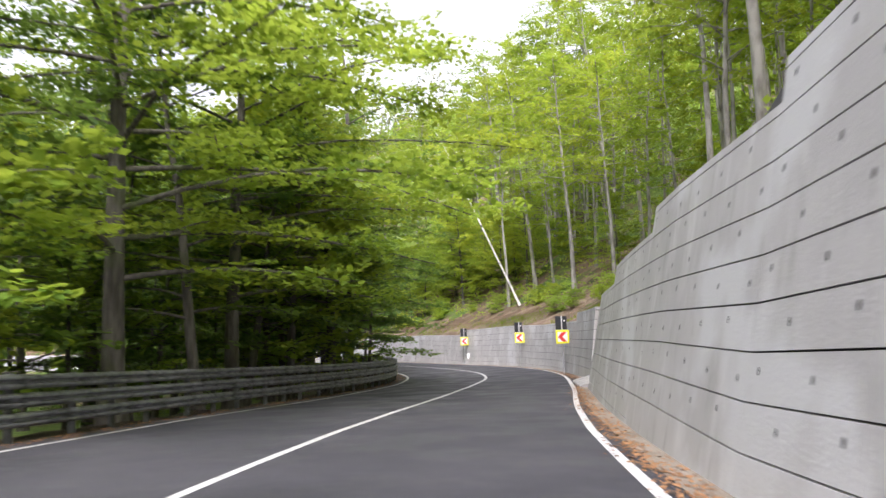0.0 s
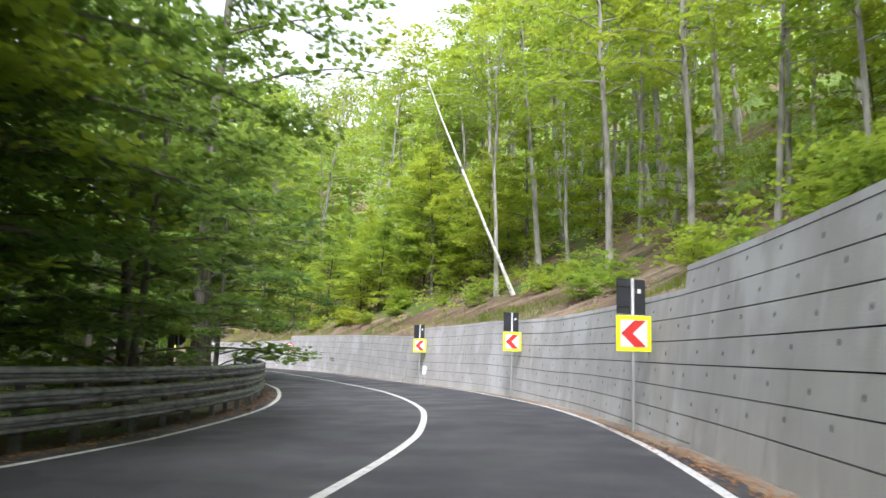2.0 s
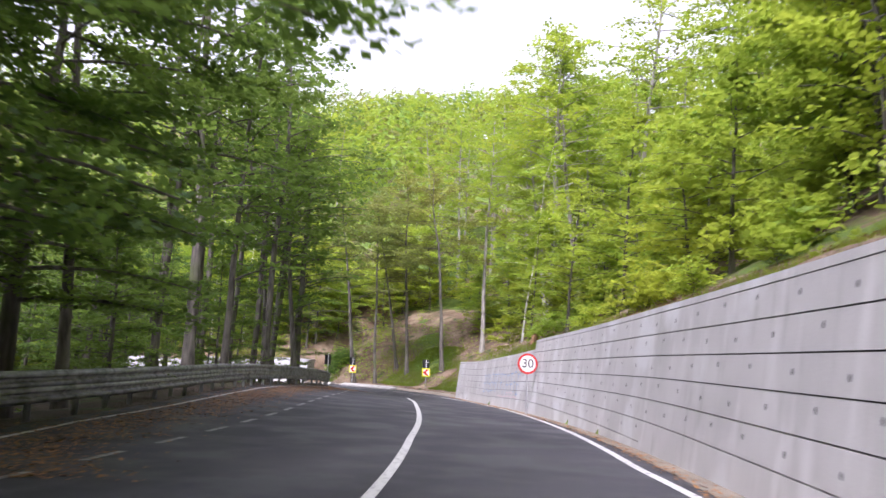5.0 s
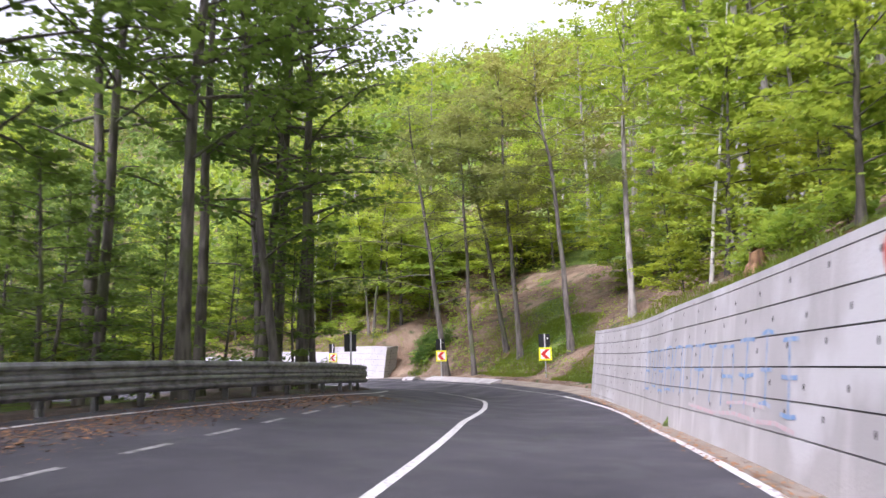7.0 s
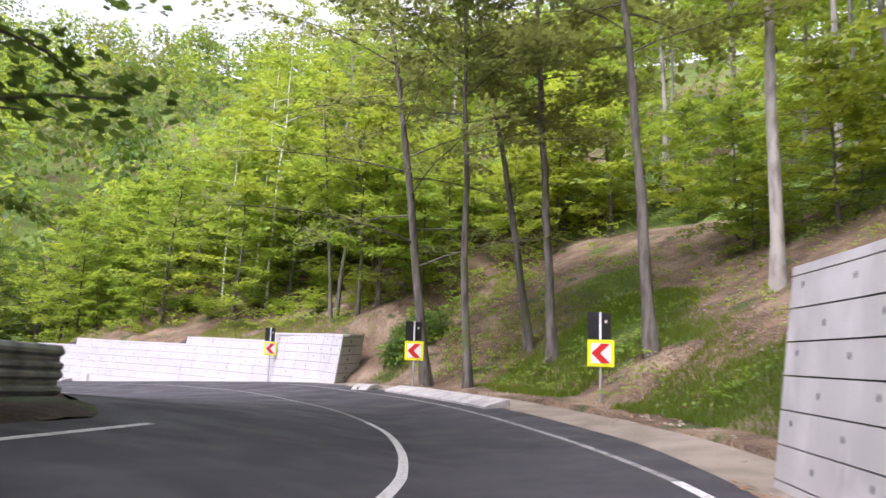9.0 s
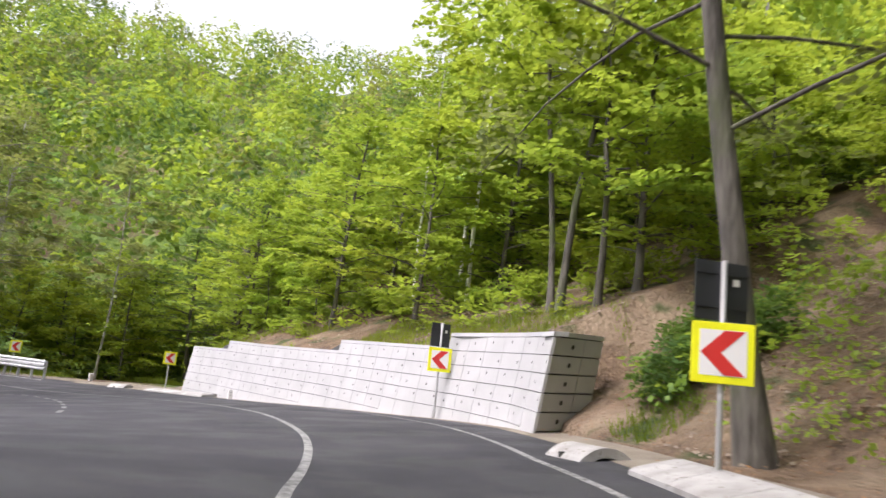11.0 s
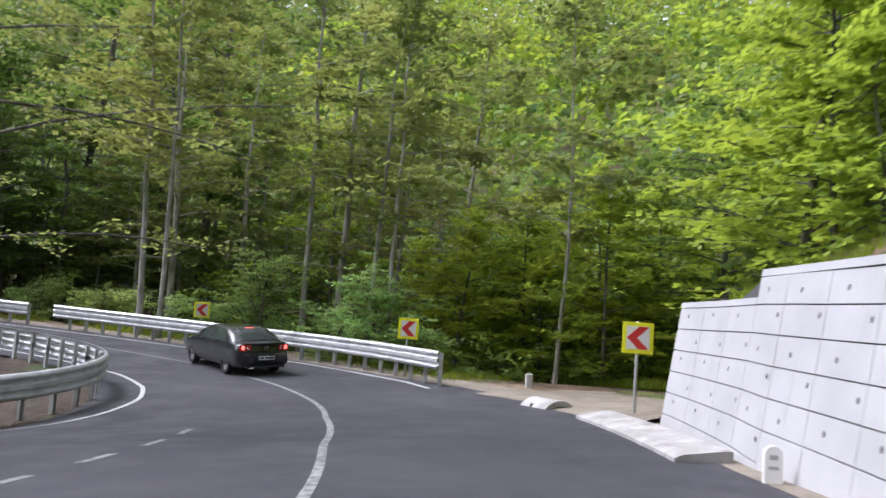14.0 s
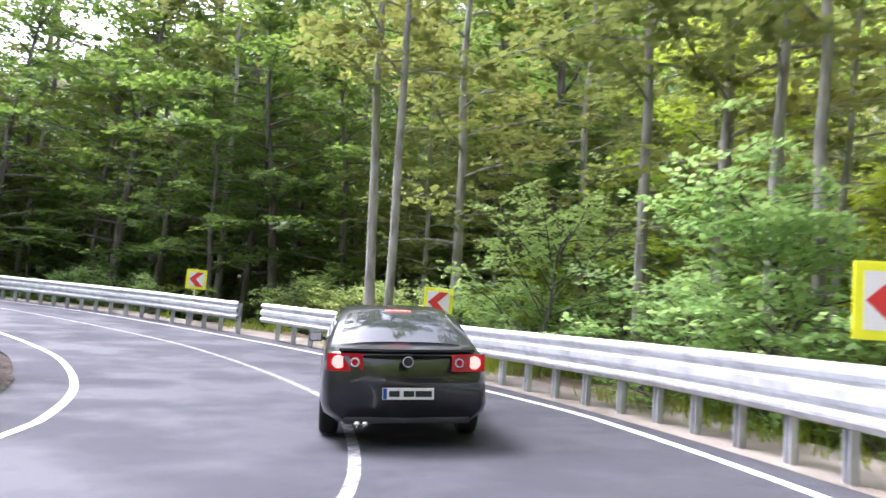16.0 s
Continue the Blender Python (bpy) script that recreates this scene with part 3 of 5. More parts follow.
        part("coping", mesh_of("coping", v, [(0, 1, 5, 4), (1, 2, 6, 5), (2, 3, 7, 6), (3, 0, 4, 7), (0, 3, 2, 1), (4, 5, 6, 7)], face), face, root)
        v = [side(q, h, o) for q in (0.3, back) for h, o in ((-0.3, -0.07), (h_top - 0.06, -0.07), (h_top - 0.06, -0.45), (-0.3, -0.45))]
        part("core", mesh_of("core", v, [(0, 1, 5, 4), (1, 2, 6, 5), (2, 3, 7, 6), (3, 0, 4, 7), (0, 3, 2, 1), (4, 5, 6, 7)], GROOVE), GROOVE, root)
    tagged(part("tie_holes", mesh_of("tie_holes", hv, hf, HOLE), HOLE, root), kind="stuff")
    return root


retaining_wall("tall stepped grey concrete retaining wall with horizontal grooves", DATUM_A, STEPS_A, 0.21)
retaining_wall("long pale concrete retaining wall with grooves and tie holes", DATUM_B, STEPS_B, 0.13, back=3.4, widths=(1.03, 1.03, 2.06))
retaining_wall("stepped white concrete retaining wall round the bend", DATUM_C, STEPS_C, 0.16, back=1.45, widths=(0.92,), per_hole=0.92, joint=0.005, face=WHITE_CONCRETE)


# ---- guard rails ----
def thrie_section(lo):
    """Depth and height of one three-ridged beam 0.5 m high above lo."""
    shape = [(0.0, 0.0), (0.045, 0.015), (0.08, 0.06), (0.08, 0.09), (0.025, 0.135), (0.025, 0.165), (0.08, 0.21), (0.08, 0.29), (0.025, 0.335), (0.025, 0.365), (0.08, 0.41), (0.08, 0.44), (0.045, 0.485), (0.0, 0.5)]
    return [(d, lo + h) for d, h in shape]


def slim_section(lo):
    """A corrugated beam 0.22 m high above lo."""
    return [(d * 1.15, lo + (h - lo) * 0.72) for d, h in w_section(lo)]


def w_section(lo):
    """Depth and height of one corrugated beam 0.31 m high above lo."""
    shape = [(0.0, 0.0), (0.045, 0.015), (0.08, 0.06), (0.08, 0.10), (0.025, 0.135), (0.025, 0.175), (0.08, 0.21), (0.08, 0.25), (0.045, 0.295), (0.0, 0.31)]
    return [(d, lo + h) for d, h in shape]


def guard_rail(label, nodes, toward, material, lows=(0.14, 0.47), spacing=1.33, piece=4.0, section=w_section):
    """A rail of stacked beams along nodes of (s, u); toward: +1 if its face looks to greater u."""
    root = new("guard_rail")
    tagged(root, label, "guard rail", "guard rails")
    pts = np.concatenate([road(a, b) for a, b in nodes])
    run = np.r_[0, np.cumsum(np.linalg.norm(np.diff(pts[:, :2], axis=0), axis=1))]
    fine = np.arange(0, run[-1], 0.4)
    line = np.stack([np.interp(fine, run, pts[:, k]) for k in range(3)], 1)
    for _ in range(6):
        line[1:-1] = (line[:-2] + 2 * line[1:-1] + line[2:]) / 4
    tang = np.gradient(line[:, :2], axis=0)
    tang /= np.linalg.norm(tang, axis=1)[:, None]
    out = np.stack([tang[:, 1], -tang[:, 0]], 1) * toward
    step = int(piece / 0.4)
    for lo in lows:
        prof = section(lo)
        for i in range(0, len(line) - 1, step):
            j = min(i + step + 1, len(line))
            if j - i < 2:
                continue
            v, f = [], []
            rows = range(i, j)
            for r in rows:
                lap = 0.004 if r == i else 0.0
                for d, h in prof:
                    v.append((line[r, 0] + out[r, 0] * (d + lap), line[r, 1] + out[r, 1] * (d + lap), line[r, 2] + h))
                for d, h in reversed(prof):
                    v.append((line[r, 0] + out[r, 0] * (d - 0.012), line[r, 1] + out[r, 1] * (d - 0.012), line[r, 2] + h))
            m = 2 * len(prof)
            for a in range(len(rows) - 1):
                for b in range(m):
                    c = (b + 1) % m
                    f.append((a * m + b, a * m + c, a * m + m + c, a * m + m + b))
            f += [tuple(range(m)), tuple((len(rows) - 1) * m + b for b in reversed(range(m)))]
            part("beam", mesh_of("beam", v, f, material), material, root)
    post = None
    hi = lows[-1] + (0.46 if section is thrie_section else 0.24)
    for d in np.arange(0.25, fine[-1], spacing):
        i = min(int(d / 0.4), len(line) - 1)
        if post is None:
            bm = bmesh.new()
            box(bm, (-0.05, -0.09, -0.45), (0.05, -0.075, hi))
            box(bm, (-0.05, -0.09, -0.45), (-0.035, -0.01, hi))
            box(bm, (0.035, -0.09, -0.45), (0.05, -0.01, hi))
            box(bm, (-0.05, -0.09, lows[0] + 0.1), (0.05, 0.022, lows[0] + 0.2))
            post = bpy.data.meshes.new("post")
            bm.to_mesh(post)
            bm.free()
        ob = part("post", post, material, root)
        yaw = math.degrees(math.atan2(-out[i, 0], out[i, 1]))
        ob.matrix_basis = pose(line[i, 0], line[i, 1], line[i, 2], 0, 0, yaw)
    return root


def offset_nodes(a, b, step, off):
    return [(s, float(left_u(s)) - off) for s in np.arange(a, b, step)]


guard_rail("weathered grey triple-beam steel guard rail along the woods", offset_nodes(8, 88, 4, 0.35) + [(88, -5.0), (90.5, -5.3)], 1, STEEL, (0.22, 0.51, 0.79), section=slim_section)
guard_rail("weathered grey double-beam steel guard rail behind the lay-by", [(91.5, -8.2), (95, -7.9), (101, -7.75), (109, -7.7), (114, -7.5), (119, -6.8), (125, -5.6), (129, -4.9), (132.4, -4.45)], 1, STEEL, (0.24, 0.50))
guard_rail("curved galvanised guard rail on the inside of the bend", [(176, -11.2), (179, -7.9), (181.5, -6.0), (183.3, -4.85), (185.2, -4.05), (187.5, -3.65), (191, -3.5), (195, -3.4), (205, -3.4), (216, -3.3)], 1, ZINC, (0.36,), 0.8, section=thrie_section)
guard_rail("bright galvanised broad-beam guard rail on the outside of the bend", [(182.5, 3.5), (183.4, 3.65), (185, 3.85), (187.5, 4.0), (191, 3.9), (195, 3.7), (199.2, 3.6)], -1, ZINC, (0.42,), 0.8, section=thrie_section)
guard_rail("bright galvanised broad-beam guard rail beyond the gap", [(200.2, 3.6), (204, 3.5), (212, 3.4), (222, 3.4), (236, 3.4)], -1, ZINC, (0.38,), 0.8, section=thrie_section)


# ---- signs ----
def chevron_sign(plate=True):
    root = new("chevron_sign")
    part("pole", tube_mesh("pole", [(0, 0, -0.3), (0, 0, 1.0), (0, 0, 2.54 if plate else 1.93)], (0.03, 0.03, 0.03), 10, POLE), POLE, root)
    bm = bmesh.new()
    box(bm, (-0.30, -0.06, 1.31), (0.30, -0.035, 1.91), bevel=0.008)
    board = part("board", bm, YELLOW, root, "fluorescent yellow square sign board")
    bm = bmesh.new()
    box(bm, (-0.225, -0.066, 1.385), (0.225, -0.0605, 1.835))
    part("panel", bm, WHITE, board, "white sign face")
    bm = bmesh.new()
    pts = [(-0.215, 1.61), (0.01, 1.828), (0.205, 1.828), (-0.02, 1.61), (0.205, 1.392), (0.01, 1.392)]
    front = [bm.verts.new((x, -0.071, z)) for x, z in pts]
    back = [bm.verts.new((x, -0.0665, z)) for x, z in pts]
    bm.faces.new((front[0], front[3], front[2], front[1]))
    bm.faces.new((front[0], front[5], front[4], front[3]))
    for i in range(6):
        j = (i + 1) % 6
        bm.faces.new((front[i], front[j], back[j], back[i]))
    part("chevron", bm, RED, board, "red arrow-shaped chevron")
    for z in (1.45, 1.77):
        bm = bmesh.new()
        box(bm, (-0.045, -0.0345, z - 0.02), (0.045, 0.04, z + 0.02), bevel=0.004)
        part("clamp", bm, POLE, root, "grey steel pole clamp")
    if plate:
        turned = Matrix.Rotation(radians(22), 4, "Z")
        bm = bmesh.new()
        box(bm, (-0.30, 0.035, 1.935), (0.30, 0.05, 2.535), turned, bevel=0.005)
        back_plate = part("back_plate", bm, BACK, root, "dark back of a sign for the other direction")
        for z in (2.06, 2.40):
            bm = bmesh.new()
            box(bm, (-0.30, 0.022, z), (0.30, 0.0345, z + 0.03), turned)
            part("rail", bm, BACK, back_plate)
        bm = bmesh.new()
        box(bm, (0.13, 0.027, 2.30), (0.20, 0.0345, 2.37), turned)
        part("sticker", bm, WHITE, back_plate, "small white sticker")
    return root


sign = chevron_sign()
bare = chevron_sign(False)
tagged(sign, "yellow square sign with red chevron on a grey pole", "road sign", "chevron signs")
tagged(bare, "yellow square sign with red chevron behind the guard rail", "road sign", "chevron signs")


def plant(ob, s, u, h, facing, tilt=0, first=False):
    x, y, z = road(s, u, h)[0]
    m = pose(x, y, z, 0, tilt, facing)
    if first:
        ob.matrix_basis = m
        return ob
    return copy_thing(ob, m)


CHEVRONS = [(65.0, 2.55, 0.02, 2), (76.3, 2.78, 0.14, 10), (86.4, 2.34, 0.08, 18), (139.4, 4.7, -0.45, 38), (146.8, 3.0, -0.33, 52), (158.2, 3.42, -0.14, 75)]
for n, (s, u, h, face) in enumerate(CHEVRONS):
    plant(sign, s, u, h, face, 0, n == 0)
for n, (s, u, h, face) in enumerate([(177.2, 4.62, -0.1, 100), (184.35, 4.0, -0.22, 120), (193.4, 4.35, -0.33, 138), (202.8, 3.98, -0.25, 160)]):
    plant(bare, s, u, h, face, 0, n == 0)


def disc(bm, r, y0, y1, sides=40, z=0.0):
    m = Matrix.Translation((0, (y0 + y1) / 2, z)) @ Matrix.Rotation(radians(90), 4, "X")
    bmesh.ops.create_cone(bm, cap_ends=True, segments=sides, radius1=r, radius2=r, depth=abs(y1 - y0), matrix=m)
    return bm


limit = new("speed_limit_sign")
tagged(limit, "round white speed limit sign with red ring reading 30", "road sign")
part("pole", tube_mesh("pole", [(0, 0, -0.3), (0, 0, 1.0), (0, 0, 1.95)], (0.03, 0.03, 0.03), 10, POLE), POLE, limit)
ring = part("ring", disc(bmesh.new(), 0.33, -0.055, -0.035, z=1.66), RED, limit, "red ring")
face = part("face", disc(bmesh.new(), 0.262, -0.060, -0.0555, z=1.66), WHITE, ring, "white face")
curve = bpy.data.curves.new("numerals", "FONT")
curve.body, curve.size, curve.align_x, curve.align_y, curve.extrude = "30", 0.40, "CENTER", "CENTER", 0.002
text = new("numerals_source", curve)
bpy.context.view_layer.update()
me = bpy.data.meshes.new_from_object(text.evaluated_get(bpy.context.evaluated_depsgraph_get()))
bpy.data.objects.remove(text)
num = part("numerals", me, BLACK, ring, "black numerals")
num.matrix_basis = pose(0, -0.064, 1.66, 90, 0, 0)
plant(limit, 108.8, 2.06, -0.08, 34, 0, True)


def rear_sign(round_plate):
    root = new("sign_back")
    part("pole", tube_mesh("pole", [(0, 0, -0.5), (0, 0, 1.0), (0, 0, 2.12)], (0.03, 0.03, 0.03), 10, POLE), POLE, root)
    bm = bmesh.new()
    if round_plate:
        disc(bm, 0.33, 0.03, 0.045, 36, 1.78)
    else:
        box(bm, (-0.22, 0.03, 1.50), (0.22, 0.045, 2.04), bevel=0.005)
    part("plate", bm, BACK, root, "dark unpainted back of a sign")
    return root


o = plant(rear_sign(True), 94.0, -7.55, -0.05, 14, 0, True)
tagged(o, "dark back of a round road sign behind the guard rail", "road sign")
o = plant(rear_sign(False), 129.3, -4.9, -0.30, 74, 0, True)
tagged(o, "dark back of a rectangular road sign by the rail end", "road sign")
o = plant(rear_sign(False), 173.2, -5.75, -0.12, 100, 0, True)
tagged(o, "dark back of a rectangular road sign near the inner rail", "road sign")

# ---- trees ----
def leaves_at(rng, centres, dirs, per, size, spread_r, tilt, ups=None):
    """Flat sprays of leaves: an (n, 4, 3) array of leaf quads. dirs: the way each spray points."""
    n = len(centres)
    dirs = dirs / np.maximum(np.linalg.norm(dirs, axis=1), 1e-6)[:, None]
    up = (np.array([0, 0, 1.0]) if ups is None else ups) + rng.normal(0, tilt, (n, 3))
    up -= dirs * (up * dirs).sum(1)[:, None]
    up /= np.linalg.norm(up, axis=1)[:, None]
    side = np.cross(dirs, up)
    a = rng.uniform(-1.0, 1.0, (n, per))
    b = rng.uniform(-0.75, 0.75, (n, per)) * (1.05 - np.abs(a) * 0.6)
    c = rng.normal(0, 0.05, (n, per))
    pos = centres[:, None] + spread_r * (a[..., None] * dirs[:, None] + b[..., None] * side[:, None] + c[..., None] * up[:, None])
    turn = rng.uniform(-1.2, 1.2, (n, per)) + np.sign(b) * 0.6
    fwd = np.cos(turn)[..., None] * dirs[:, None] + np.sin(turn)[..., None] * side[:, None]
    nrm = up[:, None] + rng.normal(0, 0.28, (n, per, 3))
    nrm /= np.linalg.norm(nrm, axis=2)[..., None]
    fwd = fwd - nrm * (fwd * nrm).sum(2)[..., None]
    fwd /= np.linalg.norm(fwd, axis=2)[..., None]
    wid = np.cross(nrm, fwd)
    l = size * rng.uniform(0.7, 1.25, (n, per))[..., None]
    w = l * 0.42
    q = np.stack([pos - fwd * l * 0.5, pos - wid * w + fwd * l * 0.02, pos + fwd * l * 0.5, pos + wid * w + fwd * l * 0.02], 2)
    return q.reshape(-1, 4, 3)


def grow(seed, height, girth, crown_from, reach, limbs, sprays, per=15, leaf_size=0.23, lean=(0, 0), rise_=0.25, wiggle=0.12, spray=0.62, tops=True, limb=0.30):
    """Trunk verts and faces, and leaf quads, of a broadleaf tree at the origin."""
    rng = np.random.default_rng(seed)
    v, f = [], []
    n = 12
    t = np.linspace(0, 1, n)
    bend = np.cumsum(rng.normal(0, wiggle, (n, 2)), 0) * (t[:, None])
    axis = np.stack([lean[0] * t * height + bend[:, 0], lean[1] * t * height + bend[:, 1], t * height - 0.35], 1)
    rad = girth * (1 - 0.85 * t) * (1 + 0.55 * np.exp(-t * height / 0.35)) + 0.008
    tube_data(axis, rad, 9, v, f)
    centres, dirs = [], []
    for k in range(limbs):
        q = crown_from + (0.97 - crown_from) * ((k + rng.uniform(0, 1)) / limbs)
        p = np.array([np.interp(q, t, axis[:, j]) for j in range(3)])
        az = k * 2.4 + rng.uniform(-0.5, 0.5)
        shape = math.sin(math.pi * min(1, (q - crown_from) / (1 - crown_from) * 0.80 + 0.20)) ** 0.7
        length = reach * shape * rng.uniform(0.65, 1.15) + 0.4
        slope_ = rise_ * rng.uniform(0.2, 1.5)
        m = np.linspace(0, 1, 6)
        wob = np.cumsum(rng.normal(0, 0.07 * length ** 0.5, (6, 2)), 0)
        line = np.stack([p[0] + math.cos(az) * length * m + wob[:, 0] * m, p[1] + math.sin(az) * length * m + wob[:, 1] * m,
                         p[2] + length * (slope_ * m + 0.10 * m - 0.22 * m * m)], 1)
        tube_data(line, girth * limb * (1 - q * 0.5) * (1 - 0.85 * m) + 0.006, 5, v, f)
        share = max(2, int(sprays * length / (limbs * reach * 0.75)))
        for _ in range(share):
            w = rng.uniform(0.22, 1.05)
            c = np.array([np.interp(w, m, line[:, j]) for j in range(3)])
            swing = az + rng.choice([-1, 1]) * rng.uniform(0.2, 1.2)
            off = rng.uniform(0.0, 0.55) * (0.35 + length * 0.22)
            d = np.array([math.cos(swing), math.sin(swing), rng.uniform(-0.18, 0.14)])
            centres.append(c + d * off + np.array([0, 0, rng.normal(0, 0.12)]))
            dirs.append(d)
    if tops:
        for _ in range(sprays // 10):
            w = rng.uniform(0.85, 1.02)
            c = np.array([np.interp(w, t, axis[:, j]) for j in range(3)])
            centres.append(c + rng.normal(0, 0.35, 3))
            dirs.append(rng.normal(0, 1, 3) * (1, 1, 0.3))
    quads = leaves_at(rng, np.array(centres), np.array(dirs), per, leaf_size, spray, 0.22)
    return v, f, quads


def tree(name, label, category, bark, leaf, **shape):
    root = new(name)
    tagged(root, label, category, category + "s")
    v, f, q = grow(**shape)
    part("trunk", mesh_of("trunk", v, f, bark, True), bark, root)
    part("crown", quads_mesh("crown", q, leaf), leaf, root)
    return root


def stand(root, x, y, turn, scale=1.0, sink=0.0, lean=(0, 0), first=False):
    z = float(land(np.array([x]), np.array([y]))[0][0]) - sink
    m = pose(x, y, z, lean[0], lean[1], turn) @ Matrix.Diagonal((scale, scale, scale, 1))
    if first:
        root.matrix_basis = m
        return root
    return copy_thing(root, m)


class Grove:
    """Stands copies of a few grown trees; the first stand of each takes the original."""

    def __init__(self, kinds):
        self.kinds, self.used = kinds, set()

    def put(self, k, x, y, turn, scale=1.0, lean=(0, 0)):
        first = k not in self.used
        self.used.add(k)
        return stand(self.kinds[k], x, y, turn, scale, 0.0, lean, first)


BEECH = dict(bark=BARK, leaf=LEAF, category="tree")
edge = Grove([
    tree("beech_tree", "slender young beech with bright layered spring leaves", seed=1, height=9, girth=0.10, crown_from=0.08, reach=3.0, limbs=34, sprays=330, **BEECH),
    tree("beech_tree", "slender young beech with bright layered spring leaves", seed=2, height=12, girth=0.13, crown_from=0.12, reach=3.4, limbs=38, sprays=400, **BEECH),
    tree("beech_tree", "low spreading young beech with bright spring leaves", seed=3, height=5.5, girth=0.06, crown_from=0.06, reach=2.4, limbs=24, sprays=230, **BEECH),
])
tall = Grove([
    tree("tall_beech_tree", "tall straight grey beech with a high green crown", seed=11, height=19, girth=0.17, crown_from=0.42, reach=4.2, limbs=26, sprays=200, leaf=LEAF, bark=PALE_BARK, category="tree"),
    tree("tall_beech_tree", "tall straight grey beech with a high green crown", seed=12, height=22, girth=0.20, crown_from=0.5, reach=4.4, limbs=26, sprays=200, leaf=LEAF, bark=PALE_BARK, category="tree"),
    tree("tall_beech_tree", "tall thin grey beech with sparse bright leaves", seed=13, height=17, girth=0.12, crown_from=0.3, reach=3.0, limbs=26, sprays=170, leaf=LEAF, bark=PALE_BARK, category="tree"),
])
# grown with the darker leaf, whose colour carries the woods' shade
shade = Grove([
    tree("shaded_tree", "old tree with spreading limbs beside the rail, shade in its leaf colour", seed=21, height=17, girth=0.27, crown_from=0.16, reach=6.0, limbs=30, sprays=420, leaf=LEAF_SHADED, bark=BARK, category="tree"),
    tree("shaded_tree", "old tree with spreading limbs beside the rail, shade in its leaf colour", seed=22, height=15, girth=0.22, crown_from=0.22, reach=5.2, limbs=28, sprays=380, leaf=LEAF_SHADED, bark=BARK, category="tree"),
    tree("shaded_tree", "thin tree with drooping leafy limbs, shade in its leaf colour", seed=23, height=12, girth=0.13, crown_from=0.12, reach=4.2, limbs=26, sprays=320, leaf=LEAF_SHADED, bark=BARK, category="tree"),
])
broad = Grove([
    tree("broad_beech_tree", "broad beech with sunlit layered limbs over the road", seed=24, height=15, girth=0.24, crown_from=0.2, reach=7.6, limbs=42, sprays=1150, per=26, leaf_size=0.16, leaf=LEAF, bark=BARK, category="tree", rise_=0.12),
    tree("broad_shaded_tree", "broad tree with limbs reaching over the lay-by, shade in its leaf colour", seed=25, height=14, girth=0.26, crown_from=0.22, reach=6.6, limbs=40, sprays=1100, per=26, leaf_size=0.16, leaf=LEAF_SHADED, bark=BARK, category="tree", rise_=0.12),
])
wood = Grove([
    tree("dark_beech_tree", "tall dark-trunked tree with thin leafy crown, shade in its leaf colour", seed=14, height=20, girth=0.17, crown_from=0.28, reach=4.0, limbs=28, sprays=190, leaf=LEAF_SHADED, bark=BARK, category="tree"),
    tree("dark_beech_tree", "tall dark-trunked tree with thin leafy crown, shade in its leaf colour", seed=15, height=18, girth=0.14, crown_from=0.22, reach=3.6, limbs=28, sprays=200, leaf=LEAF_SHADED, bark=BARK, category="tree"),
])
olive = Grove([
    tree("alder_tree", "grey-trunked alder with sparse olive-green leaves", seed=31, height=18, girth=0.17, crown_from=0.2, reach=3.4, limbs=30, sprays=260, leaf=LEAF_OLIVE, bark=PALE_BARK, category="tree"),
    tree("alder_tree", "grey-trunked alder with sparse olive-green leaves", seed=32, height=15, girth=0.14, crown_from=0.16, reach=3.4, limbs=28, sprays=260, leaf=LEAF_OLIVE, bark=PALE_BARK, category="tree"),
])
shrubs = Grove([
    tree("shrub", "leafy green shrub on the roadside bank", seed=41, height=2.0, girth=0.03, crown_from=0.03, reach=1.3, limbs=14, sprays=80, leaf=LEAF, bark=BARK, category="shrub", rise_=0.7),
    tree("shrub", "dense broad-leaved green shrub behind the rail", seed=42, height=2.6, girth=0.035, crown_from=0.02, reach=1.3, limbs=18, sprays=150, leaf_size=0.11, leaf=LEAF_PALE, bark=BARK, category="shrub", rise_=0.8, spray=0.4),
])

pick = np.random.default_rng(7)


def clear(x, y, taken, gap):
    return all((x - a) ** 2 + (y - b) ** 2 > gap * gap for a, b in taken)


taken = [(6.1, 58.9), (-33.2, 107.9), (5.0, 57.4), (4.6, 59.6), (3.4, 56.0), (7.0, 57.0)]


# gaps in the woods through which the sky shows
OPEN_SPOTS = [(-3.8, 110, 7), (-9.4, 108.7, 3), (-25.5, 109.2, 3), (-30.5, 117, 4.5), (-47, 131, 7), (-5.2, 42.5, 3.6)]


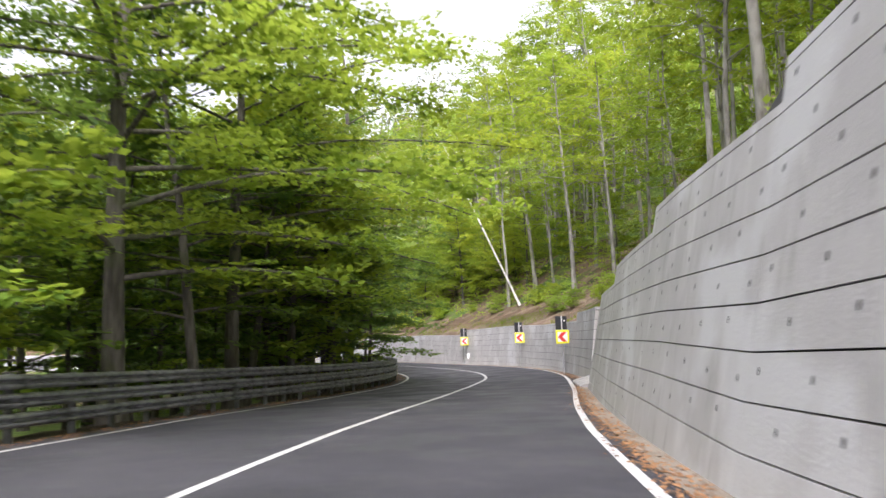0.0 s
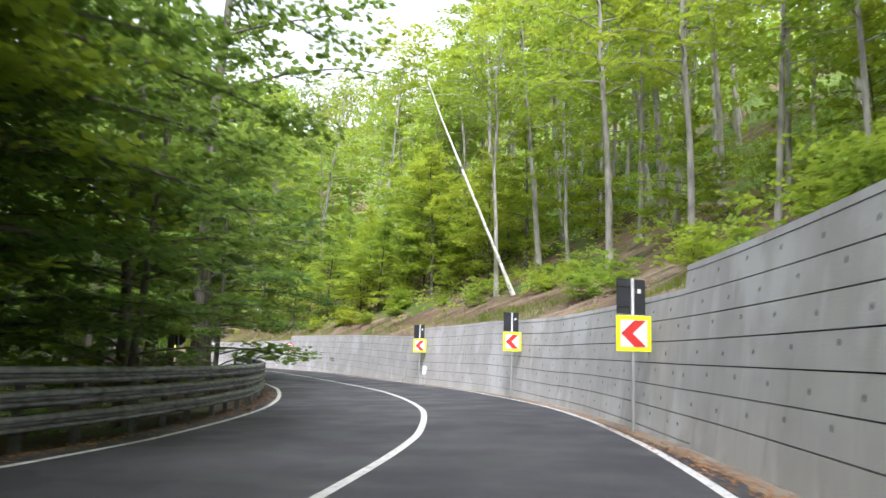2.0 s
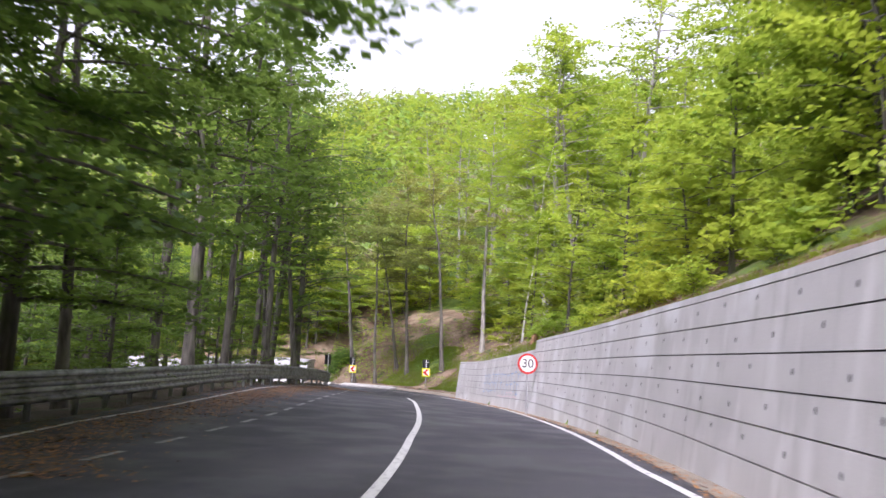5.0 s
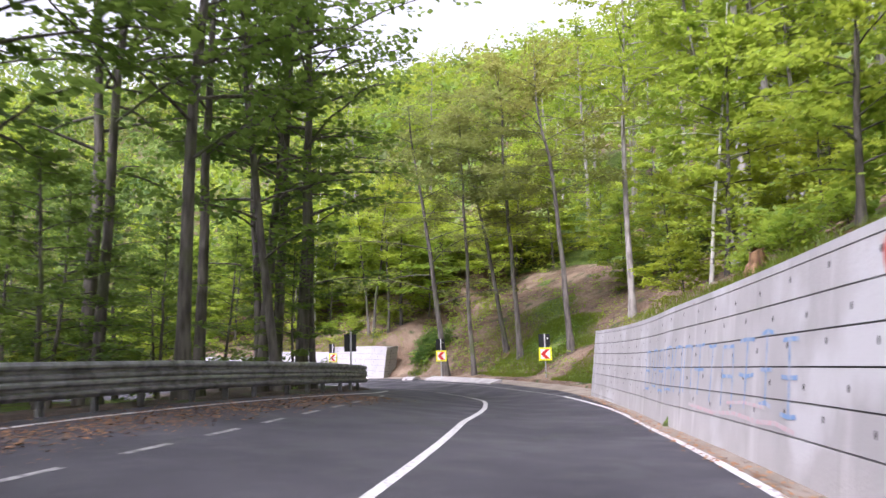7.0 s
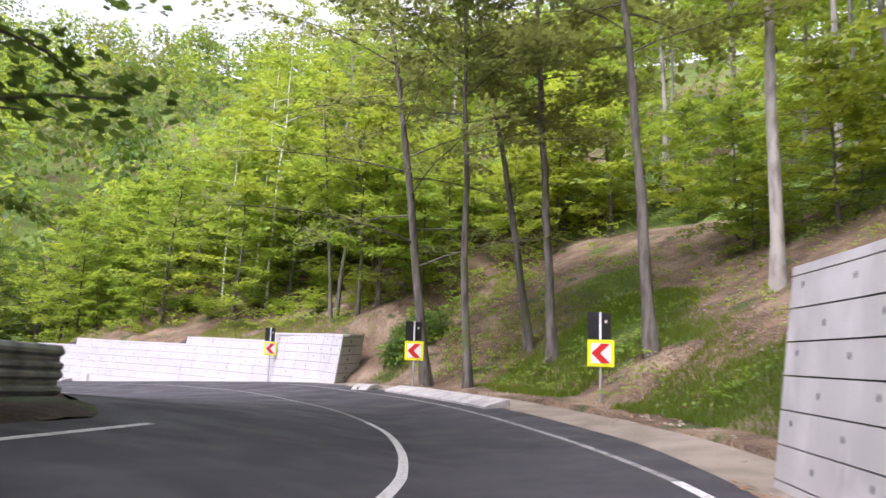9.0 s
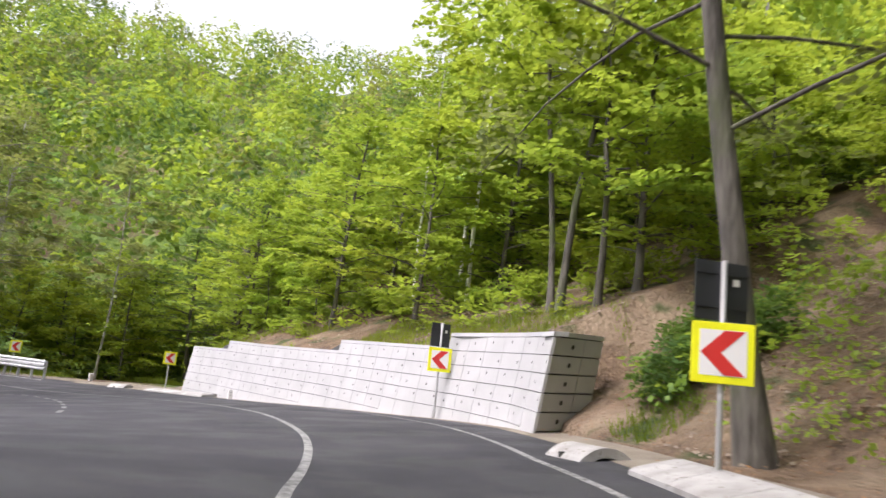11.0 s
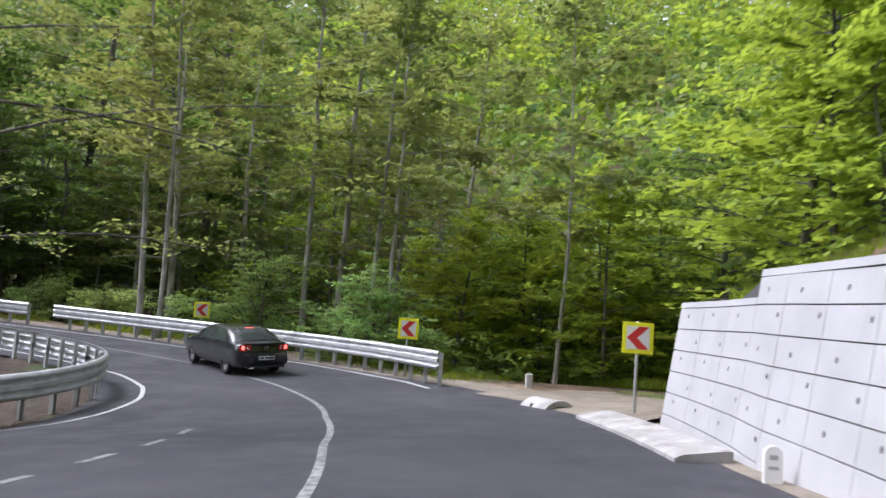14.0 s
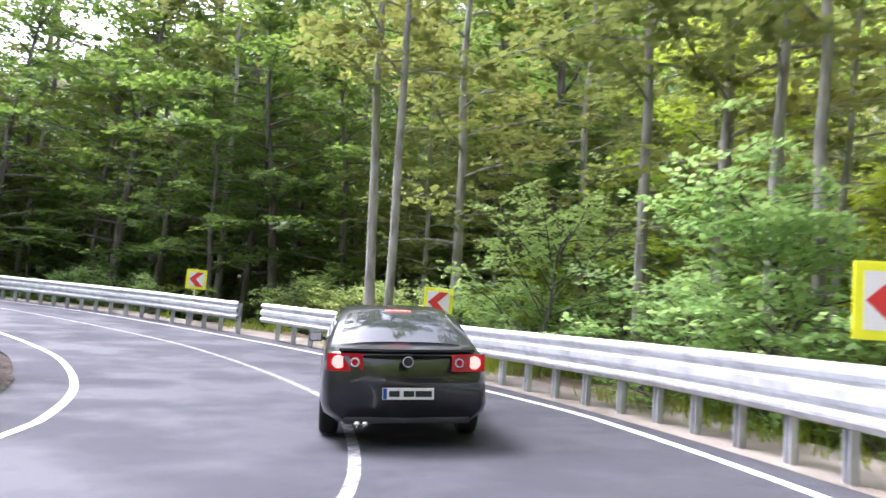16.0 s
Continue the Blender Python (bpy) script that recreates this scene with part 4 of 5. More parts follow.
def scatter(grove, n, s_range, d_range, side, gap, scale=(0.8, 1.2), kinds=None):
    """Stands up to n trees at random stations, d past the wall line (side 1) or the left edge (side -1)."""
    got, tries = 0, 0
    while got < n and tries < n * 12:
        tries += 1
        s, d = pick.uniform(*s_range), pick.uniform(*d_range)
        u = float(wall_u(s)) + d if side > 0 else float(left_u(s)) - d
        x, y, _ = road(s, u)[0]
        s2, u2, _ = nearest(np.array([x]), np.array([y]))
        if (side > 0 and u2[0] - wall_u(s2)[0] < d_range[0] * 0.9) or (side < 0 and left_u(s2)[0] - u2[0] < d_range[0] * 0.9):
            continue
        if not clear(x, y, taken, gap) or any((x - a) ** 2 + (y - b) ** 2 < r * r for a, b, r in OPEN_SPOTS):
            continue
        taken.append((x, y))
        k = int(pick.integers(len(grove.kinds))) if kinds is None else int(pick.choice(kinds))
        grove.put(k, x, y, pick.uniform(0, 360), pick.uniform(*scale), (pick.normal(0, 2.5), pick.normal(0, 2.5)))
        got += 1


# hillside above the walls
scatter(shrubs, 34, (60, 129), (2.2, 6.0), 1, 1.2, (0.45, 1.0), [0])
scatter(tall, 26, (44, 92), (3.6, 13), 1, 1.8, (0.8, 1.1))
scatter(edge, 12, (14, 52), (4, 13), 1, 2.2, (0.6, 1.0))
scatter(edge, 34, (60, 131), (3.2, 13), 1, 2.2, (0.45, 0.9))
scatter(edge, 26, (96, 131), (3, 16), 1, 2.0, (0.6, 1.0))
scatter(tall, 84, (10, 150), (5, 24), 1, 2.2)
# dirt bank and behind the white wall
scatter(shrubs, 14, (155, 174), (3.5, 7), 1, 1.2, (0.4, 0.9), [0])
scatter(edge, 64, (155, 178), (2.8, 16), 1, 1.7, (0.6, 1.1))
scatter(edge, 16, (134, 155), (8, 18), 1, 2.2, (0.6, 1.1))
scatter(tall, 26, (134, 178), (9, 26), 1, 2.6)
# outside of the bend
scatter(shrubs, 14, (190, 215), (2.0, 5), 1, 1.0, (0.5, 0.9), [1])
scatter(edge, 12, (184, 200), (7, 20), 1, 2.6, (0.8, 1.3))
scatter(edge, 7, (182.5, 189), (5, 11), 1, 1.8, (0.8, 1.1))
scatter(shade, 5, (177, 184), (9, 16), 1, 2.0, (0.6, 0.9))
scatter(edge, 12, (177, 187), (9, 20), 1, 2.0, (0.8, 1.3))
scatter(olive, 34, (184, 232), (4.5, 22), 1, 2.2)
scatter(shade, 18, (192, 238), (6, 24), 1, 3.2)
scatter(shade, 30, (204, 243), (4, 20), 1, 2.2)
scatter(shade, 14, (200, 236), (5, 17), 1, 2.4, (1.2, 1.5), [0, 1])
scatter(wood, 18, (202, 243), (5, 24), 1, 2.2, (1.15, 1.45))
scatter(olive, 12, (210, 243), (4, 22), 1, 2.6, (1.0, 1.25))
# inside: woods to the left of the rail
for n, (s, e) in enumerate([(81, 2.6), (86, 4.2), (92, 3.0), (97, 5.0)]):
    x, y, _ = road(s, float(left_u(s)) - e)[0]
    taken.append((x, y))
    wood.put(n % 2, x, y, 77 * n, 1.0)
# spreading trees that reach out over the road
for n, (s, e, size) in enumerate([(46, 1.8, 1.1), (53.5, 2.8, 0.95), (60, 1.8, 0.8), (64.5, 3.2, 0.75), (88.0, 2.0, 0.95), (93.0, 1.5, 0.9), (98.5, 2.0, 0.95)]):
    x, y, _ = road(s, float(left_u(s)) - e)[0]
    taken.append((x, y))
    broad.put(0 if n < 2 else 1, x, y, 61 * n, size)
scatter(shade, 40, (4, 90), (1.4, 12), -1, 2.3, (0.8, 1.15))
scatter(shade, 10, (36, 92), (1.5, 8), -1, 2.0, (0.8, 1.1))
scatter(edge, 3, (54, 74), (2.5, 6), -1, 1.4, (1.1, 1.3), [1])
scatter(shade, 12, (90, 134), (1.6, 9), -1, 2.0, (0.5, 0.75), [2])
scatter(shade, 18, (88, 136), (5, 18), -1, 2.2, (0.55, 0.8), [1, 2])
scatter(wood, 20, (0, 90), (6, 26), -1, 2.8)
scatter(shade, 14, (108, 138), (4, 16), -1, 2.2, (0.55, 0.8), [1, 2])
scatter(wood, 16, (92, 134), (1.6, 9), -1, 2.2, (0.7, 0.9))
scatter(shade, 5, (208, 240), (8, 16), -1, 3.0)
# sunlit young beeches at the woods' edge, and taller trees up the hillside
scatter(edge, 6, (34, 62), (2.0, 6), -1, 1.4, (0.9, 1.25), [0, 1])
scatter(tall, 26, (90, 136), (8, 26), 1, 2.2, (1.15, 1.45))



# ---- trees that stand out ----
def marked(name, label, x, y, bark, leaf, lean, **shape):
    root = tree(name, label, "tree", bark, leaf, lean=lean, **shape)
    stand(root, x, y, 0, first=True)
    return root


marked("birch_tree", "white-barked birch leaning far over the bank", 6.1, 58.9, BIRCH, LEAF, (-0.42, -0.02), seed=51, height=14, girth=0.085, wiggle=0.06, crown_from=0.72, reach=2.4, limbs=14, sprays=60)
marked("dead_tree", "pale grey forked tree with few leaves", 5.4, 61.4, PALE_BARK, LEAF, (-0.02, 0.0), seed=52, height=15, girth=0.12, crown_from=0.55, reach=3.0, limbs=14, sprays=40, rise_=1.0)
marked("birch_tree", "thin white birch leaning over the wall", -14.6, 95.3, BIRCH, LEAF, (0.10, 0.02), seed=53, height=12, girth=0.05, crown_from=0.22, reach=1.7, limbs=20, sprays=130)
marked("roadside_tree", "large leaning roadside tree behind a chevron sign", -33.8, 108.6, BARK, LEAF_OLIVE, (-0.07, -0.12), seed=54, limb=0.19, leaf_size=0.17, per=20, height=16, girth=0.18, crown_from=0.26, reach=7.0, rise_=0.15, limbs=24, sprays=260)
marked("roadside_tree", "slim dark leaning tree on the grassy bank", -30.9, 107.1, BARK, LEAF_OLIVE, (-0.06, 0.0), seed=55, limb=0.19, leaf_size=0.17, per=20, height=15, girth=0.13, crown_from=0.5, reach=5.0, limbs=20, sprays=330)
marked("roadside_tree", "slim dark leaning tree on the grassy bank", -24.9, 106.7, BARK, LEAF_OLIVE, (-0.08, -0.02), seed=56, limb=0.19, leaf_size=0.17, per=20, height=16, girth=0.16, crown_from=0.5, reach=5.0, limbs=20, sprays=340)
marked("roadside_tree", "dark multi-stemmed tree on the grassy bank", -28.9, 108.6, BARK, LEAF_OLIVE, (-0.05, -0.04), seed=57, limb=0.19, leaf_size=0.17, per=20, height=17, girth=0.15, crown_from=0.45, reach=4.6, limbs=20, sprays=340)
marked("roadside_tree", "dark multi-stemmed tree on the grassy bank", -30.7, 110.2, BARK, LEAF_OLIVE, (-0.12, -0.03), seed=58, limb=0.19, leaf_size=0.17, per=20, height=15, girth=0.14, crown_from=0.5, reach=4.6, limbs=20, sprays=320)
marked("birch_tree", "straight white birch above the white wall", -54.2, 116.6, BIRCH, LEAF, (0.02, 0.0), seed=59, height=15, girth=0.07, crown_from=0.42, reach=2.2, limbs=18, sprays=130)
marked("birch_tree", "straight white birch above the white wall", -51.2, 115.2, BIRCH, LEAF, (0.01, 0.0), seed=60, height=16, girth=0.075, crown_from=0.45, reach=2.2, limbs=18, sprays=120)
marked("birch_tree", "slim white birch above the white wall", -55.4, 115.2, BIRCH, LEAF, (0.03, 0.0), seed=61, height=13, girth=0.06, crown_from=0.35, reach=2.2, limbs=18, sprays=120)
marked("forked_tree", "grey forked trunks at the top of the dirt bank", -43.9, 113.3, BARK, LEAF, (-0.04, 0.02), seed=62, height=13, girth=0.09, crown_from=0.4, reach=3.4, limbs=16, sprays=170)
marked("forked_tree", "grey forked trunks at the top of the dirt bank", -43.3, 113.1, BARK, LEAF, (0.03, 0.02), seed=63, height=12, girth=0.11, crown_from=0.4, reach=3.0, limbs=16, sprays=150)
marked("forked_tree", "small crooked tree on the eroded dirt bank", -42.2, 113.4, BARK, LEAF, (0.04, 0.0), seed=64, height=8, girth=0.10, crown_from=0.35, reach=2.6, limbs=16, sprays=150)
x, y, _ = road(181.0, -8.6)[0]
marked("roadside_tree", "spreading thin-leaved tree behind the inner guard rail", x, y, BARK, LEAF_OLIVE, (0.10, 0.10), seed=66, height=13, girth=0.17, crown_from=0.24, reach=7.0, rise_=0.35, limbs=30, sprays=260, leaf_size=0.12, per=22, limb=0.22)
for n, (x, y, h, g) in enumerate([(-77.9, 89.2, 19, 0.13), (-77.4, 90.4, 18, 0.11), (-80.2, 95.2, 18, 0.14), (-75.6, 100.2, 14, 0.09), (-76.6, 99.2, 14, 0.10), (-74.6, 106.0, 13, 0.07)]):
    marked("alder_tree", "straight pale grey trunk rising behind the guard rail", x, y, PALE_BARK, LEAF_OLIVE, (0.01, 0.01 * (n - 2)), seed=70 + n, height=h, girth=g, crown_from=0.36, reach=3.2, limbs=22, sprays=190)
for n, (x, y, g) in enumerate([(-27.2, 91.0, 0.24), (-28.3, 90.2, 0.20), (-29.9, 92.2, 0.22), (-26.3, 86.2, 0.17), (-27.6, 83.6, 0.21), (-24.6, 82.2, 0.14), (-23.0, 78.0, 0.18), (-21.6, 74.6, 0.15)]):
    marked("rail_side_tree", "dark straight-trunked tree close behind the guard rail, shade in its leaf colour", x, y, BARK, LEAF_SHADED, (0.03 + 0.015 * (n % 3), 0.01), seed=80 + n, height=16 + n % 4, girth=g, crown_from=0.38, reach=4.6, limbs=20, sprays=120)
for label, s, u, shape in (
    ("tall pale green maple shrub leaning over the guard rail", 187.0, 5.3, dict(seed=90, height=3.1, girth=0.035, reach=0.85, limbs=30, sprays=230)),
    ("low pale green maple shrub touching the guard rail", 188.6, 5.2, dict(seed=91, height=1.9, girth=0.03, reach=0.8, limbs=18, sprays=100)),
    ("low pale green maple shrub touching the guard rail", 185.6, 5.4, dict(seed=93, height=1.7, girth=0.03, reach=0.8, limbs=18, sprays=100)),
    ("broad mid-green shrub behind the guard rail", 192.2, 5.9, dict(seed=92, height=3.6, girth=0.05, reach=1.5, limbs=26, sprays=200)),
):
    x, y, _ = road(s, u)[0]
    marked("maple_shrub", label, x, y, BARK, LEAF_PALE, (0.0, 0.0), crown_from=0.05, leaf_size=0.10, per=20, rise_=0.8, spray=0.30, **shape)


# ---- woods too far off to tell tree from tree ----
def canopy(label, material, seed, spots, per, leaf, radius, tall_):
    """Crowns of loose leaf clumps over the spots (x, y), as one object."""
    rng = np.random.default_rng(seed)
    x, y = spots[:, 0], spots[:, 1]
    z = land(x, y)[0]
    n = len(x)
    r = radius * rng.uniform(0.7, 1.3, n)
    h = tall_ * rng.uniform(0.75, 1.25, n)
    d = rng.normal(0, 1, (n, per, 3))
    d /= np.linalg.norm(d, axis=2)[..., None]
    d[..., 2] = np.where(rng.uniform(0, 1, (n, per)) < 0.7, np.abs(d[..., 2]), d[..., 2])
    rad = rng.uniform(0.82, 1.06, (n, per))
    c = np.stack([x[:, None] + d[..., 0] * rad * r[:, None], y[:, None] + d[..., 1] * rad * r[:, None],
                  z[:, None] + h[:, None] * (0.55 + 0.45 * d[..., 2] * rad)], 2).reshape(-1, 3)
    out = d.reshape(-1, 3)
    q = leaves_at(rng, c, np.cross(out, rng.normal(0, 1, out.shape)), 3, leaf, leaf * 0.7, 0.3, out * 0.9 + np.array([0, 0, 0.7]))
    ob = part("far_woods", quads_mesh("far_woods", q, material), material)
    return tagged(ob, label, "woods", kind="stuff")


def spots_between(seed, n, s_range, d_range, side):
    rng = np.random.default_rng(seed)
    s, d = rng.uniform(*s_range, n * 2), rng.uniform(d_range[0] ** 2, d_range[1] ** 2, n * 2) ** 0.5
    u = wall_u(s) + d if side > 0 else left_u(s) - d
    p = road(s, u)
    s2, u2, _ = nearest(p[:, 0], p[:, 1])
    far = (u2 - wall_u(s2) if side > 0 else left_u(s2) - u2)
    return p[far > d_range[0] * 0.95][:n, :2]


canopy("leafy beech understorey on the hillside above the walls", LEAF, 99, spots_between(11, 260, (10, 178), (11, 32), 1), 46, 0.34, 2.0, 5)
canopy("bright green beech woods covering the upper hillside", LEAF, 101, spots_between(1, 560, (0, 178), (20, 110), 1), 60, 0.6, 3.4, 13)
canopy("leafy understorey on the slope beyond the bend", LEAF_SHADED, 98, spots_between(12, 330, (170, 243), (9, 34), 1), 46, 0.36, 2.2, 5)
canopy("yellow-green spring woods on the valley side", LEAF, 102, spots_between(2, 560, (160, 206), (26, 160), 1), 64, 0.7, 4.2, 13)
canopy("darker green woods on the valley side", LEAF_SHADED, 103, spots_between(3, 640, (168, 243), (18, 160), 1), 64, 0.65, 3.8, 12)
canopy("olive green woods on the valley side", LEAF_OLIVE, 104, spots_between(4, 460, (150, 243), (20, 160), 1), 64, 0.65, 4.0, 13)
# shaded and sunlit depths are told apart by leaf colour
canopy("leafy depths of the woods inside the bend, shade in the leaf colour", LEAF_SHADED, 105, spots_between(5, 110, (0, 100), (12, 44), -1), 60, 0.55, 3.4, 14)
canopy("sunlit leaves deep in the woods inside the bend", LEAF, 106, spots_between(6, 30, (20, 80), (16, 50), -1), 50, 0.55, 2.8, 8)


# ---- low growth ----
def undergrowth(label, material, seed, n, s_range, d_range, side, per, leaf, lift, spread_):
    rng = np.random.default_rng(seed)
    s, d = rng.uniform(*s_range, n), rng.uniform(*d_range, n)
    p = road(s, wall_u(s) + d if side > 0 else left_u(s) - d)
    z = land(p[:, 0], p[:, 1])[0]
    keep = waves(p[:, 0] * 1.7, p[:, 1] * 1.7) > -0.25
    c = np.stack([p[:, 0], p[:, 1], z + rng.uniform(0.05, lift, n)], 1)[keep]
    q = leaves_at(rng, c, rng.normal(0, 1, c.shape) * (1, 1, 0.3), per, leaf, spread_, 0.3)
    ob = part("undergrowth", quads_mesh("undergrowth", q, material), material)
    return tagged(ob, label, "undergrowth", kind="stuff")


undergrowth("low beech saplings and bramble on the bank above the wall", LEAF, 111, 4000, (20, 131), (2.6, 22), 1, 14, 0.16, 1.3, 0.45)
undergrowth("low green growth on the dirt bank and above the white wall", LEAF, 112, 2200, (150, 178), (1.4, 18), 1, 14, 0.15, 0.9, 0.4)
# the darker leaf colour stands in for tree shade on this low growth
undergrowth("low growth beyond the guard rail, shade in its leaf colour", LEAF_SHADED, 113, 2000, (182, 236), (1.9, 16), 1, 14, 0.16, 1.2, 0.45)
undergrowth("low growth in the woods inside the bend, shade in its leaf colour", LEAF_SHADED, 114, 700, (20, 140), (2.0, 16), -1, 14, 0.16, 1.0, 0.45)


undergrowth("weeds and seedlings on the eroded dirt bank", LEAF, 115, 1500, (131, 154), (1.6, 11), 1, 12, 0.09, 0.25, 0.26)
undergrowth("bramble at the white wall's end", LEAF_SHADED, 116, 600, (151.3, 153.9), (1.5, 4.2), 1, 18, 0.10, 0.9, 0.3)


def grass(label, seed, n, s_range, d_range, side, tall_):
    rng = np.random.default_rng(seed)
    s, d = rng.uniform(*s_range, n), rng.uniform(*d_range, n)
    p = road(s, wall_u(s) + d if side > 0 else left_u(s) - d)
    keep = waves(p[:, 0] * 1.2 + 5, p[:, 1] * 1.2) > -0.1
    p = p[keep]
    m = len(p)
    p[:, 2] = land(p[:, 0], p[:, 1])[0] - 0.03
    a = rng.uniform(0, 6.283, m)
    w = np.stack([np.cos(a), np.sin(a), 0 * a], 1) * rng.uniform(0.008, 0.016, m)[:, None]
    up = np.stack([rng.normal(0, 0.35, m), rng.normal(0, 0.35, m), np.ones(m)], 1) * (tall_ * rng.uniform(0.5, 1.3, m))[:, None]
    q = np.stack([p - w, p + w, p + up * 0.6 + w * 0.7, p + up], 1)
    ob = part("grass", quads_mesh("grass", q, GRASS), GRASS)
    return tagged(ob, label, "grass", kind="stuff")


grass("fresh green grass under the roadside trees", 121, 60000, (131, 145.5), (1.2, 7.0), 1, 0.15)
grass("dry and green grass along the long wall's top", 125, 9000, (58.5, 130), (0.7, 2.6), 1, 0.22)
grass("grass and weeds along the white wall's top", 126, 9000, (154.5, 175), (0.6, 2.8), 1, 0.22)
grass("thin grass on the dirt bank", 127, 16000, (145, 153.8), (2.0, 9), 1, 0.14)
grass("tufts of grass at the foot of the white wall's end", 122, 4000, (148, 154), (0.9, 4), 1, 0.25)
grass("strip of grass beyond the side track", 123, 9000, (178.6, 184), (5.2, 8.5), 1, 0.3)
grass("thin grass behind the outer guard rail", 124, 6000, (183, 205), (0.3, 2.5), 1, 0.3)

LITTER = mat("dead beech leaf", (0.30, 0.15, 0.06), 0.9)
coloured(LITTER, mixed(LITTER, (0.36, 0.19, 0.08), (0.17, 0.085, 0.04), random_of(LITTER, "ShaderNodeNewGeometry", "Random Per Island")))


def litter(label, seed, n, s_range, u_fn, jitter, bank=False):
    rng = np.random.default_rng(seed)
    s = rng.uniform(*s_range, n)
    u = u_fn(s) + rng.normal(0, jitter, n)
    p = road(s, u, 0.012)
    if bank:
        p = road(s, u, rise(s, u - wall_u(s)) + 0.03)
    a = rng.uniform(0, 6.283, n)
    l = rng.uniform(0.025, 0.05, n)[:, None]
    f = np.stack([np.cos(a), np.sin(a), rng.normal(0, 0.12, n)], 1) * l
    w = np.stack([-np.sin(a), np.cos(a), rng.normal(0, 0.12, n)], 1) * l * 0.6
    ob = part("leaf_litter", quads_mesh("leaf_litter", np.stack([p - f, p - w, p + f, p + w], 1), LITTER), LITTER)
    return tagged(ob, label, "leaf litter", kind="stuff")


litter("drift of orange-brown leaves along the foot of the tall wall", 131, 3500, (28, 66), lambda s: wall_u(s) - 0.28, 0.12)
litter("scattered orange-brown leaves along the long wall", 132, 2500, (66, 131), lambda s: wall_u(s) - 0.25, 0.1)
litter("rust-brown leaves strewn over the dirt bank", 135, 9000, (131, 153.5), lambda s: wall_u(s) + 3.2, 1.2, True)
litter("rust-brown leaves on the bank above the long wall", 136, 9000, (59, 129), lambda s: wall_u(s) + 2.4, 0.6, True)
litter("drifts of brown leaves over the lay-by", 133, 9000, (91, 126), lambda s: left_u(s) + 0.9, 0.55)
litter("brown leaves under the guard rail", 134, 4000, (30, 92), lambda s: left_u(s) - 0.25, 0.2)


# ---- loose stones and a stump ----
STONE = mat("earthy loose stone", (0.3, 0.25, 0.2), 0.9)
coloured(STONE, mixed(STONE, (0.38, 0.31, 0.24), (0.20, 0.16, 0.125), random_of(STONE, "ShaderNodeNewGeometry", "Random Per Island")))


def rubble(label, seed, n, s_range, d_range, size):
    """Loose angular stones on the bank, as one object."""
    rng = np.random.default_rng(seed)
    s, d = rng.uniform(*s_range, n), rng.uniform(*d_range, n)
    p = road(s, wall_u(s) + d)
    p[:, 2] = road(s, wall_u(s) + d, rise(s, d))[:, 2]
    keep = waves(p[:, 0] * 0.9 + 3, p[:, 1] * 0.9) > -0.2
    v, f = [], []
    for q in p[keep]:
        r = size * rng.uniform(0.4, 1.6)
        base = len(v)
        ring = rng.uniform(0.7, 1.2, 5)
        a0 = rng.uniform(0, 6.28)
        v += [q + r * np.array([ring[j] * math.cos(a0 + j * 1.2566), ring[j] * math.sin(a0 + j * 1.2566), -0.25]) for j in range(5)]
        v += [q + r * 0.6 * np.array([ring[j] * math.cos(a0 + j * 1.2566), ring[j] * math.sin(a0 + j * 1.2566), rng.uniform(0.4, 0.9)]) for j in range(5)]
        f += [(base + j, base + (j + 1) % 5, base + 5 + (j + 1) % 5, base + 5 + j) for j in range(5)] + [tuple(base + 5 + j for j in range(5))]
    ob = part("rubble", mesh_of("rubble", v, f, STONE), STONE)
    return tagged(ob, label, "rubble", kind="stuff")


rubble("loose stones and clods on the eroded dirt bank", 141, 6000, (131, 154), (0.8, 13), 0.03)
rubble("stones and clods on the bank above the long wall", 142, 2600, (59, 130), (0.8, 4.0), 0.035)
rubble("stones on the bank above the white wall", 143, 900, (155, 175), (0.8, 4.0), 0.035)

WOOD = mat("broken reddish wood", (0.36, 0.2, 0.11), 0.85)
coloured(WOOD, mixed(WOOD, (0.42, 0.25, 0.14), (0.16, 0.09, 0.055), noise_fac(WOOD, 9, 0.4, 0.65, 6, (1, 1, 0.3))))
stump = new("tree_stump")
tagged(stump, "broken reddish tree stump with splayed roots on the bank", "stump")
rng = np.random.default_rng(17)
v, f = [], []
tube_data([(0, 0, -0.3), (0, 0, 0.1), (0.03, 0, 0.35), (0.05, 0.02, 0.6)], (0.36, 0.27, 0.23, 0.2), 12, v, f)
for j in range(12):
    v[36 + j] = v[36 + j] + np.array([0, 0, rng.uniform(-0.25, 0.18)])
part("trunk", mesh_of("trunk", v, f, WOOD), WOOD, stump)
for k in range(6):
    a = k * 1.05 + rng.uniform(-0.3, 0.3)
    ln = rng.uniform(0.5, 0.9)
    line = [(math.cos(a) * ln * q, math.sin(a) * ln * q, 0.22 - 0.45 * q + 0.08 * math.sin(5 * q)) for q in (0.15, 0.4, 0.7, 1.0)]
    part("root", tube_mesh("root", line, (0.13, 0.10, 0.07, 0.03), 7, WOOD), WOOD, stump)
sx, sy = -11.8, 89.4
stump.matrix_basis = pose(sx, sy, float(land(np.array([sx]), np.array([sy]))[0][0]), 12, -10, 30) @ Matrix.Scale(0.75, 4)


# ---- kerbs, culverts and the side track ----
OLD_CONCRETE = mat("weathered grey concrete", (0.3, 0.29, 0.28), 0.9)
c = mixed(OLD_CONCRETE, (0.42, 0.41, 0.40), (0.26, 0.25, 0.235), noise_fac(OLD_CONCRETE, 2.5, 0.35, 0.7, 8))
